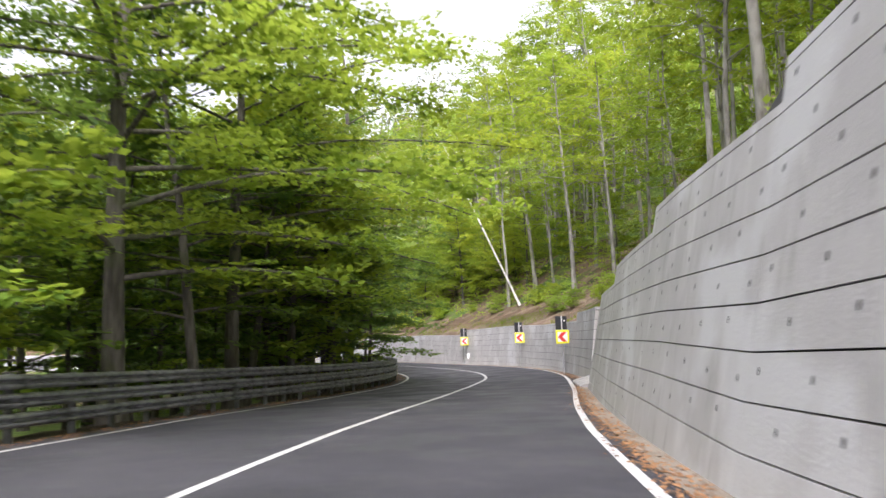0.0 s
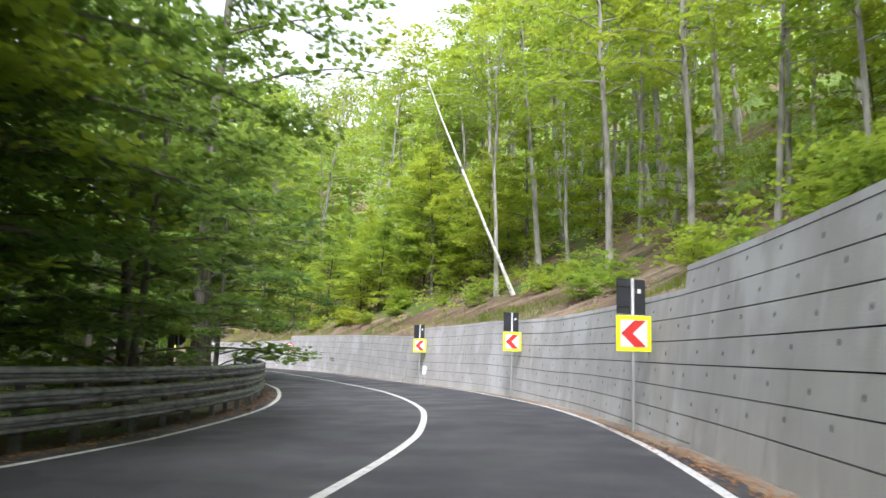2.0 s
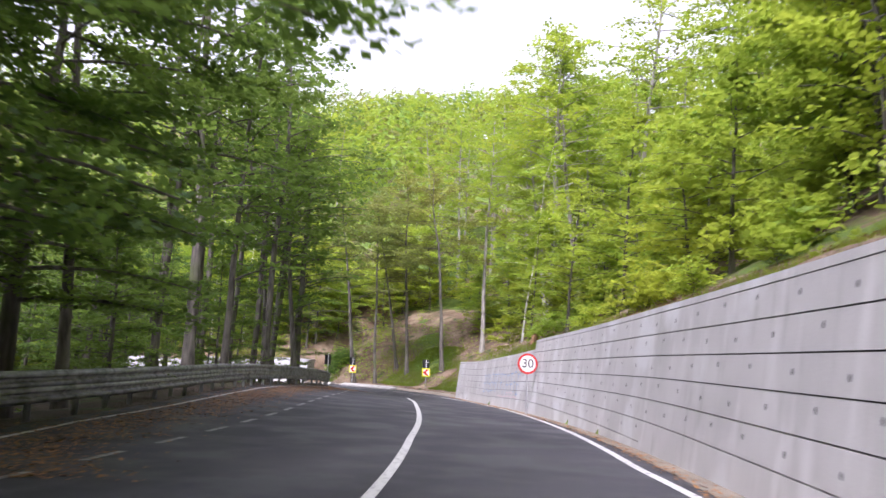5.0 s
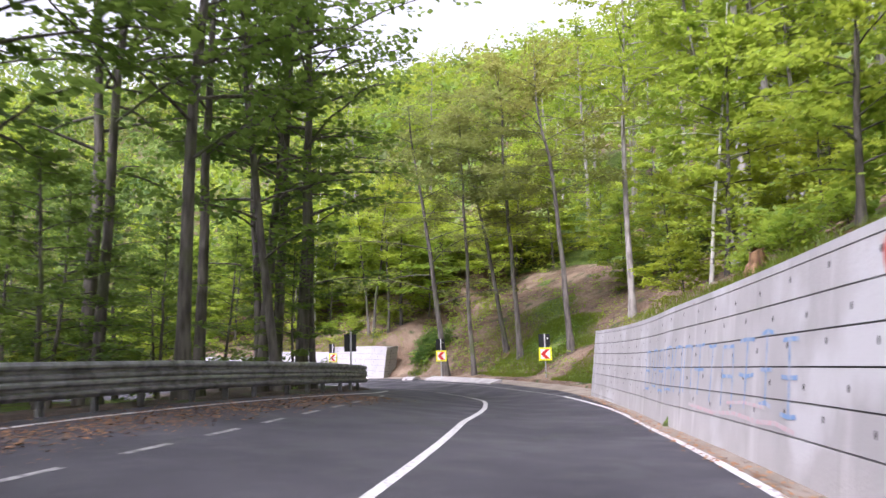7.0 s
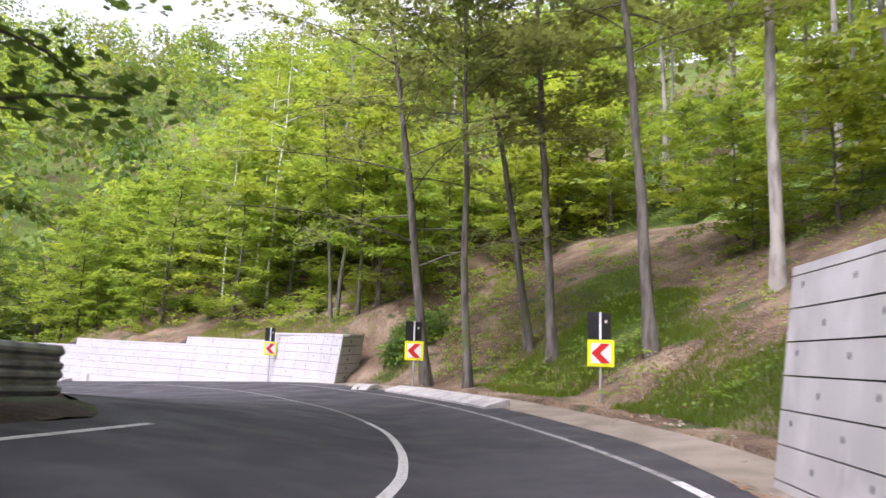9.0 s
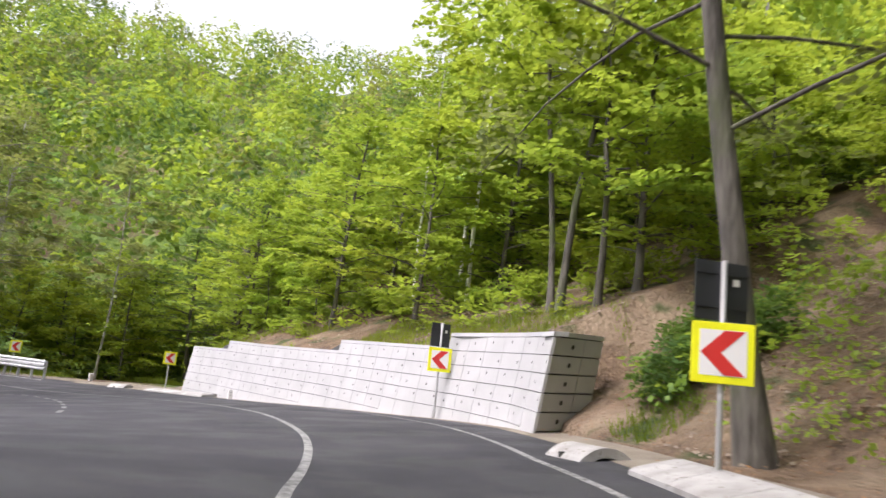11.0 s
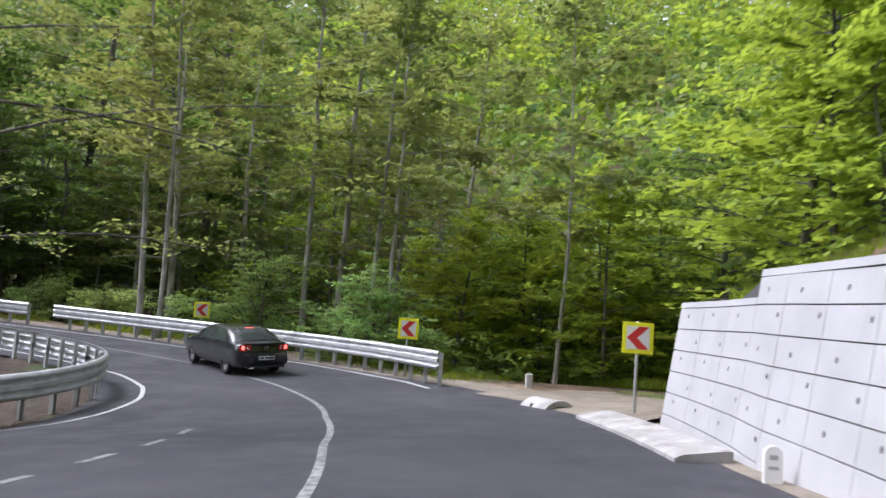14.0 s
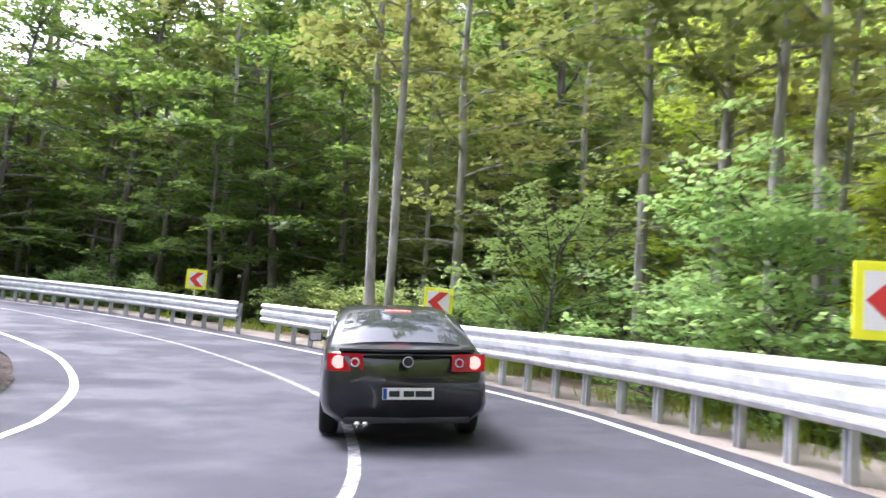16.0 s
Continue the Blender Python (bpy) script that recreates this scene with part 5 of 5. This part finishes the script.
coloured(OLD_CONCRETE, mixed(OLD_CONCRETE, c, (0.14, 0.12, 0.09), noise_fac(OLD_CONCRETE, 14, 0.6, 0.75)))
bumped(OLD_CONCRETE, noise_fac(OLD_CONCRETE, 30, 0.2, 0.8), 0.3, 0.01)


def kerb_block(points, label, high=0.16, wide=0.75, first=False):
    """One sloping concrete gutter block between two stations along points (s, u)."""
    (s0, u0), (s1, u1) = points
    v = []
    for s, u in ((s0, u0), (s1, u1)):
        for du, h in ((0.0, -0.05), (0.0, 0.05), (0.10, 0.09), (wide, high + 0.16), (wide + 0.12, high + 0.16), (wide + 0.12, -0.05)):
            v.append(road(s, u + du, h)[0])
    f = [(j, j + 6, (j + 1) % 6 + 6, (j + 1) % 6) for j in range(6)] + [tuple(reversed(range(6))), tuple(range(6, 12))]
    ob = part("gutter_block", mesh_of("gutter_block", v, f, OLD_CONCRETE), OLD_CONCRETE)
    return tagged(ob, label, "gutter block", "gutter blocks")


for s in np.arange(140.6, 147.6, 1.02):
    kerb_block([(s, np.interp(s, [140, 144, 148], [2.45, 2.35, 2.5])), (s + 1.0, np.interp(s + 1.0, [140, 144, 148], [2.45, 2.35, 2.5]))], "white sloping concrete gutter block along the dirt bank", 0.0, 0.5)
for s in np.arange(53.5, 57.4, 0.98):
    kerb_block([(s, 1.95), (s + 0.96, 2.0)], "pale sloping concrete gutter block between the walls", 0.05, 0.6)
for s in np.arange(172.3, 177.0, 0.95):
    kerb_block([(s, np.interp(s, [172, 177], [2.6, 3.3])), (s + 0.93, np.interp(s + 0.93, [172, 177], [2.6, 3.3]))], "white sloping concrete gutter block at the wall's end", -0.02, 0.6)


def culvert(s, u, turn):
    root = new("culvert")
    tagged(root, "half-buried concrete culvert mouth beside the road", "culvert", "culverts")
    v, f = [], []
    for y, r in ((0.0, 0.52), (0.0, 0.40), (0.9, 0.40), (0.9, 0.52)):
        for j in range(17):
            a = math.pi * j / 16
            v.append((r * math.cos(a), y, r * math.sin(a) - 0.36))
    for k in range(4):
        for j in range(16):
            n = (k + 1) % 4
            f.append((k * 17 + j, k * 17 + j + 1, n * 17 + j + 1, n * 17 + j))
    part("pipe", mesh_of("pipe", v, f, OLD_CONCRETE), OLD_CONCRETE, root)
    # dark sheet across the pipe, added in place of the shade within
    bm = bmesh.new()
    box(bm, (-0.4, 0.5, -0.5), (0.4, 0.55, 0.04))
    part("inside", bm, GROOVE, root, "dark sheet for the shade inside the pipe")
    x, y, z = road(s, u, 0.0)[0]
    root.matrix_basis = pose(x, y, z, 0, 0, turn)
    return root


culvert(148.9, 2.75, heading(149) + 10)
culvert(178.4, 3.8, heading(178) + 10)
strip("side_track", np.arange(176.3, 181.7, 0.3), [lambda s, k=k: wall_u(s) - 1.0 + k * 1.0 for k in range(14)],
      lambda s, u: np.where(u > wall_u(s) + 0.28, rise(s, u - wall_u(s)), 0) + 0.035 - 0.05 * (u < wall_u(s) - 0.9) - 0.12 * (s > 181.4), GRAVEL, "pale sandy side track leaving the bend", "track", 0.01)
bm = bmesh.new()
box(bm, (-0.09, -0.09, -0.2), (0.09, 0.09, 0.32), bevel=0.02)
stub = part("marker_stub", bm, CONCRETE)
x, y, z = road(181.9, 6.0)[0]
stub.matrix_basis = pose(x, y, float(land(np.array([x]), np.array([y]))[0][0]), 3, 4, 20)
tagged(stub, "short weathered marker post beside the side track", "marker post")


def edge_marker(s, u, turn, up=0.0):
    """A white hectometre plate with a rounded head on the wall foot."""
    bm = bmesh.new()
    pts = [(-0.11, 0.0), (0.11, 0.0), (0.11, 0.36)] + [(0.11 * math.cos(a), 0.36 + 0.11 * math.sin(a)) for a in np.linspace(0.3, 2.84, 9)] + [(-0.11, 0.36)]
    front, rear = [bm.verts.new((x, -0.05, z)) for x, z in pts], [bm.verts.new((x, 0.05, z)) for x, z in pts]
    bm.faces.new(front)
    bm.faces.new(list(reversed(rear)))
    for i in range(len(pts)):
        j = (i + 1) % len(pts)
        bm.faces.new((front[j], front[i], rear[i], rear[j]))
    root = new("distance_marker")
    tagged(root, "small white round-headed distance marker at the wall foot", "distance marker", "distance markers")
    part("stone", bm, WHITE, root)
    for n, (z0, z1, w) in enumerate(((0.30, 0.36, 0.05), (0.18, 0.22, 0.06))):
        bm = bmesh.new()
        box(bm, (-w, -0.056, z0), (w, -0.052, z1))
        part("writing_bar", bm, POLE, root)
    x, y, z = road(s, u, up)[0]
    root.matrix_basis = pose(x, y, z, 0, 0, turn) @ Matrix.Scale(0.8, 4)
    return root


edge_marker(86.2, float(wall_u(86.2)) + 0.02, 20, 0.42)
edge_marker(171.0, 3.12, 92)

# graffiti: faded blue and red strokes on the long wall
BLUE = mat("faded blue spray paint", (0.22, 0.42, 0.68), 0.7)
coloured(BLUE, mixed(BLUE, (0.20, 0.35, 0.58), (0.47, 0.49, 0.53), noise_fac(BLUE, 7, 0.42, 0.68)))
ROSE = mat("faded pink spray paint", (0.62, 0.30, 0.34), 0.7)
coloured(ROSE, mixed(ROSE, (0.62, 0.42, 0.44), (0.54, 0.52, 0.52), noise_fac(ROSE, 12, 0.38, 0.6)))


def stroke(nodes, width, material):
    """A painted stroke on the wall through (s, h)."""
    p = np.array(nodes, float)
    d = np.gradient(p, axis=0)
    d /= np.linalg.norm(d, axis=1)[:, None]
    side = np.stack([-d[:, 1], d[:, 0]], 1) * width / 2
    v, f = [], []
    for s, h in np.stack([p - side, p + side], 1).reshape(-1, 2):
        v.append(road(s, float(wall_u(s)) + 0.13 * h - 0.006, h)[0])
    for i in range(len(nodes) - 1):
        f.append((2 * i, 2 * i + 2, 2 * i + 3, 2 * i + 1))
    return mesh_of("stroke", v, f, material)


spray = new("graffiti")
tagged(spray, "faded blue and pink sprayed strokes on the concrete wall", "graffiti")
rng = np.random.default_rng(9)
s = 112.2
while s < 121.5:
    # one tall block of bars, as wide as a sprayed letter
    h, w = 1.32 + rng.normal(0, 0.04), rng.uniform(0.42, 0.62)
    low_ = h - rng.uniform(0.62, 0.78)
    for q in (0.0, 1.0) if rng.uniform() < 0.75 else (0.5,):
        part("stroke", stroke([(s + w * q + rng.normal(0, 0.03), h), (s + w * q, (h + low_) / 2), (s + w * q + rng.normal(0, 0.03), low_)], 0.05, BLUE), BLUE, spray)
    for z in (h, (h + low_) / 2, low_)[:int(rng.integers(1, 4))]:
        part("stroke", stroke([(s, z), (s + w / 2, z + rng.normal(0, 0.02)), (s + w, z)], 0.045, BLUE), BLUE, spray)
    s += w + rng.uniform(0.16, 0.5)
part("stroke", stroke([(112.2, 0.42), (112.8, 0.47), (113.5, 0.44), (114.4, 0.47), (115.6, 0.42), (117.0, 0.46)], 0.05, ROSE), ROSE, spray)
part("stroke", stroke([(113.2, 0.60), (114.0, 0.62), (114.8, 0.58)], 0.04, ROSE), ROSE, spray)



# ---- the car ahead ----
CARPAINT = mat("dark metallic car paint", (0.018, 0.018, 0.022), 0.28, 0.35)
CARPAINT.node_tree.nodes["Principled BSDF"].inputs["Coat Weight"].default_value = 0.8
CARPAINT.node_tree.nodes["Principled BSDF"].inputs["Coat Roughness"].default_value = 0.06
dust = mixed(CARPAINT, (0.020, 0.020, 0.025), (0.050, 0.048, 0.047), noise_fac(CARPAINT, 2.2, 0.45, 0.8, 8))
coloured(CARPAINT, dust)
CARGLASS = mat("tinted car glass", (0.05, 0.06, 0.06), 0.03)
CARGLASS.node_tree.nodes["Principled BSDF"].inputs["Transmission Weight"].default_value = 0.25
RUBBER = mat("tyre rubber", (0.014, 0.014, 0.014), 0.85)
PLASTIC = mat("black car plastic", (0.016, 0.016, 0.017), 0.6)
CHROME = mat("chrome trim", (0.75, 0.75, 0.76), 0.15, 1.0)
LENS = mat("red tail lamp lens", (0.42, 0.008, 0.012), 0.12)
GLOW = mat("lit brake lamp", (0.8, 0.05, 0.04), 0.3)
GLOW.node_tree.nodes["Principled BSDF"].inputs["Emission Color"].default_value = (1.0, 0.16, 0.12, 1)
GLOW.node_tree.nodes["Principled BSDF"].inputs["Emission Strength"].default_value = 1.5
PLATE = mat("white number plate", (0.72, 0.72, 0.70), 0.4)
EUBLUE = mat("blue plate band", (0.02, 0.06, 0.32), 0.4)
ALLOY = mat("silver alloy wheel", (0.55, 0.55, 0.56), 0.35, 0.9)

Y_TOP = [0.0, 0.05, 0.40, 0.58, 0.95, 1.35, 1.8, 2.3, 2.8, 3.2, 3.7, 4.2, 4.6, 4.77]
Z_TOP = [0.98, 1.02, 1.04, 1.045, 1.26, 1.41, 1.46, 1.465, 1.43, 1.28, 1.02, 0.92, 0.79, 0.68]


def car_top(y):
    return float(np.interp(y, Y_TOP, Z_TOP))


def car_ring(y):
    """Half a cross-section of the body at y, from the floor's middle to the roof's middle."""
    hw = float(np.interp(y, [0, 0.12, 0.4, 0.9, 2.4, 3.9, 4.4, 4.65, 4.77], [0.80, 0.875, 0.905, 0.91, 0.91, 0.905, 0.86, 0.76, 0.64]))
    zb = float(np.interp(y, [0, 0.3, 0.9, 4.2, 4.77], [0.30, 0.24, 0.20, 0.20, 0.28]))
    belt = float(np.interp(y, [0, 0.5, 2.5, 3.7, 4.4, 4.77], [0.93, 0.97, 0.96, 0.93, 0.78, 0.60]))
    top = car_top(y)
    cab = float(np.interp(y, [0.45, 1.2, 3.2, 3.75], [0, 1, 1, 0]))
    mid = belt + (top - belt) * 0.55
    cw = 0.84 - 0.18 * float(np.interp(top, [1.0, 1.46], [0, 1]))
    pts = [(0, zb), (0.80 * hw, zb), (0.96 * hw, zb + 0.10), (hw, 0.46), (hw, 0.64), (0.985 * hw, 0.80), (0.95 * hw, belt)]
    deck = [(0.90 * hw, belt + (top - belt) * 0.5), (0.80 * hw, top - 0.02), (0.5 * hw, top - 0.006), (0, top)]
    cabin = [(cw + (0.93 * hw - cw) * 0.48, mid), (cw, top - 0.05), (cw * 0.75, top - 0.008), (0, top)]
    pts += [(a[0] * (1 - cab) + c[0] * cab, a[1] * (1 - cab) + c[1] * cab) for a, c in zip(deck, cabin)]
    return pts


def tail(y, x, z):
    """Pulls the rear end's points forward towards the flanks and above the bumper."""
    near = max(0.0, 1 - y / 0.5)
    return y + near * (0.16 * x * x + (0.07 if z > 0.62 else 0.0) + 0.05 * max(0.0, 0.45 - z))


def sedan():
    root = new("car")
    tagged(root, "dark grey four-door saloon with lit brake lamps on the road", "car")
    ys = [0.0, 0.06, 0.14, 0.26, 0.42, 0.58, 0.76, 0.95, 1.15, 1.35, 1.6, 1.8, 2.05, 2.3, 2.55, 2.8, 3.0, 3.2, 3.45, 3.7, 3.95, 4.2, 4.4, 4.6, 4.7, 4.77]
    v, f = [], []
    for y in ys:
        half = car_ring(y)
        ring = [(x, z) for x, z in half] + [(-x, z) for x, z in half[-2:0:-1]]
        v += [(x, tail(y, x, z), z) for x, z in ring]
    n = len(ring)
    for i in range(len(ys) - 1):
        for j in range(n):
            k = (j + 1) % n
            f.append((i * n + j, i * n + k, (i + 1) * n + k, (i + 1) * n + j))
    f += [tuple(reversed(range(n))), tuple((len(ys) - 1) * n + j for j in range(n))]
    body = part("body", mesh_of("body", v, f, CARPAINT, True), CARPAINT, root)

    def patch(name, rows, material, parent, label=""):
        c = len(rows[0])
        return part(name, mesh_of(name, [p for r in rows for p in r], sheet(len(rows), c), material, True), material, parent, label)

    # rear window and windscreen lie on the shell
    def glass(y0, y1, w0, w1, name):
        rows = []
        for q in np.linspace(0, 1, 9):
            y = y0 + (y1 - y0) * q
            w, top = w0 + (w1 - w0) * q, car_top(y)
            cw = 0.84 - 0.18 * float(np.interp(top, [1.0, 1.46], [0, 1]))
            rows.append([(w * e, tail(y, w * e, top), top + 0.012 - 0.055 * min(1.0, abs(w * e) / cw) ** 3) for e in np.linspace(-1, 1, 11)])
        return patch(name, rows, CARGLASS, root, "tinted sloping window glass")

    glass(0.62, 1.40, 0.73, 0.58, "rear_window")
    glass(3.62, 2.86, 0.72, 0.58, "windscreen")
    for sx in (-1, 1):
        rows = []
        for q in (0.0, 0.35, 0.7, 1.0):
            row = []
            for y in np.linspace(1.15 + 0.25 * q, 3.25 - 0.35 * q, 10):
                a, b = car_ring(y)[6], car_ring(y)[8]
                row.append((sx * (a[0] + (b[0] - a[0]) * (0.08 + 0.84 * q) + 0.012), y, a[1] + (b[1] - a[1]) * (0.08 + 0.84 * q) + 0.004))
            rows.append(row)
        patch("side_window", rows, CARGLASS, root)
    # rear face: lamps, lid lip, emblem, plate
    def on_tail(x, z, lift):
        return (x, tail(0.02, x, z) - lift, z)

    for sx in (-1, 1):
        rows = [[on_tail(sx * x, z, 0.014) for x in np.linspace(0.47, 0.845, 10)] for z in (0.80, 0.84, 0.90, 0.955, 0.985)]
        lamp = patch("tail_lamp", rows, LENS, root, "red wrap-round tail lamp")
        for x, r, m, lab in ((0.72, 0.070, GLOW, "lit round brake lamp"), (0.555, 0.055, CHROME, "round reversing lamp")):
            bm = bmesh.new()
            px, py, pz = on_tail(sx * x, 0.895, 0.022)
            bmesh.ops.create_cone(bm, cap_ends=True, segments=28, radius1=r, radius2=r * 0.92, depth=0.02, matrix=Matrix.Translation((px, py, pz)) @ Matrix.Rotation(radians(90), 4, "X") @ Matrix.Rotation(radians(-12 * sx), 4, "Y"))
            part("lamp_ring", bm, m, lamp, lab)
            if m is CHROME:
                bm = bmesh.new()
                bmesh.ops.create_cone(bm, cap_ends=True, segments=24, radius1=r * 0.6, radius2=r * 0.6, depth=0.01, matrix=Matrix.Translation((px, py - 0.012, pz)) @ Matrix.Rotation(radians(90), 4, "X"))
                part("lamp_core", bm, LENS, lamp)
    v, f = [], []
    for x in np.linspace(-0.72, 0.72, 19):
        y = tail(0.02, x, 1.0)
        v += [(x, y - 0.03, 1.012), (x, y - 0.035, 1.036), (x, y + 0.16, 1.05), (x, y + 0.16, 1.012)]
    for i in range(18):
        for j in range(4):
            f.append((4 * i + j, 4 * i + (j + 1) % 4, 4 * i + 4 + (j + 1) % 4, 4 * i + 4 + j))
    f += [(3, 2, 1, 0), (72, 73, 74, 75)]
    part("lid_lip", mesh_of("lid_lip", v, f, CARPAINT), CARPAINT, root)
    bm = bmesh.new()
    box(bm, (-0.50, 0.055, 0.735), (0.50, 0.075, 0.745))
    part("lid_seam", bm, PLASTIC, root)
    bm = bmesh.new()
    bmesh.ops.create_cone(bm, cap_ends=True, segments=32, radius1=0.062, radius2=0.058, depth=0.02, matrix=Matrix.Translation((0, 0.068, 0.905)) @ Matrix.Rotation(radians(90), 4, "X"))
    badge = part("badge", bm, CHROME, root, "plain round chrome badge")
    bm = bmesh.new()
    bmesh.ops.create_cone(bm, cap_ends=True, segments=32, radius1=0.046, radius2=0.046, depth=0.006, matrix=Matrix.Translation((0, 0.056, 0.905)) @ Matrix.Rotation(radians(90), 4, "X"))
    part("badge_face", bm, PLASTIC, badge)
    bm = bmesh.new()
    box(bm, (-0.27, -0.026, 0.525), (0.27, -0.008, 0.645), bevel=0.004)
    plate = part("number_plate", bm, PLATE, root, "white plate with plain dark bars")
    bm = bmesh.new()
    box(bm, (-0.262, -0.030, 0.53), (-0.222, -0.0265, 0.64))
    part("plate_band", bm, EUBLUE, plate)
    for x0, x1 in ((-0.20, -0.09), (-0.05, 0.06), (0.075, 0.245)):
        bm = bmesh.new()
        box(bm, (x0, -0.030, 0.555), (x1, -0.0265, 0.615))
        part("plate_bar", bm, PLASTIC, plate)
    bm = bmesh.new()
    box(bm, (-0.66, 0.0, 0.275), (0.66, 0.22, 0.335), bevel=0.015)
    part("valance", bm, PLASTIC, root, "matt black lower bumper trim")
    for x in (-0.52, -0.44):
        part("exhaust_pipe", tube_mesh("exhaust_pipe", [(x, 0.20, 0.27), (x, 0.04, 0.27), (x, -0.01, 0.262)], (0.032, 0.032, 0.034), 14, CHROME), CHROME, root)
    bm = bmesh.new()
    box(bm, (-0.15, 1.30, 1.405), (0.15, 1.34, 1.418))
    part("high_brake_lamp", bm, GLOW, root, "lit strip brake lamp at the top of the window")
    for sx in (-1, 1):
        bm = bmesh.new()
        box(bm, (sx * 0.99 - 0.095, 2.88, 0.93), (sx * 0.99 + 0.095, 3.04, 1.07), bevel=0.035)
        box(bm, (min(sx * 0.86, sx * 0.92), 2.94, 0.95), (max(sx * 0.86, sx * 0.92), 3.0, 0.99))
        mirror = part("door_mirror", bm, CARPAINT, root)
        bm = bmesh.new()
        box(bm, (sx * 0.99 - 0.075, 2.874, 0.95), (sx * 0.99 + 0.075, 2.879, 1.05))
        part("mirror_glass", bm, CHROME, mirror)
        for y in (1.05, 3.76):
            prof = [(0.20, -0.10), (0.27, -0.11), (0.305, -0.095), (0.318, -0.06), (0.318, 0.06), (0.305, 0.095), (0.27, 0.11), (0.20, 0.10)]
            v, f = [], []
            for j in range(32):
                a = j * math.pi / 16
                v += [(sx * 0.80 + w, y + r * math.cos(a), 0.318 + r * math.sin(a)) for r, w in prof]
            m = len(prof)
            for j in range(32):
                for k in range(m):
                    f.append((j * m + k, j * m + (k + 1) % m, ((j + 1) % 32) * m + (k + 1) % m, ((j + 1) % 32) * m + k))
            wheel = part("wheel", mesh_of("wheel", v, f, RUBBER, True), RUBBER, root, "black tyre on an alloy wheel")
            bm = bmesh.new()
            bmesh.ops.create_cone(bm, cap_ends=True, segments=32, radius1=0.205, radius2=0.19, depth=0.14, matrix=Matrix.Translation((sx * 0.80, y, 0.318)) @ Matrix.Rotation(radians(90), 4, "Y"))
            part("rim", bm, ALLOY, wheel)
    return root


car = sedan()
cs, cu, _ = nearest(np.array([-70.6]), np.array([98.2]))
cz = float(road(cs, cu)[0][2])
car.matrix_basis = pose(-70.6, 98.2, cz - 0.01, 2.5, -4.0, 142) @ Matrix.Diagonal((0.90, 0.90, 0.90, 1))
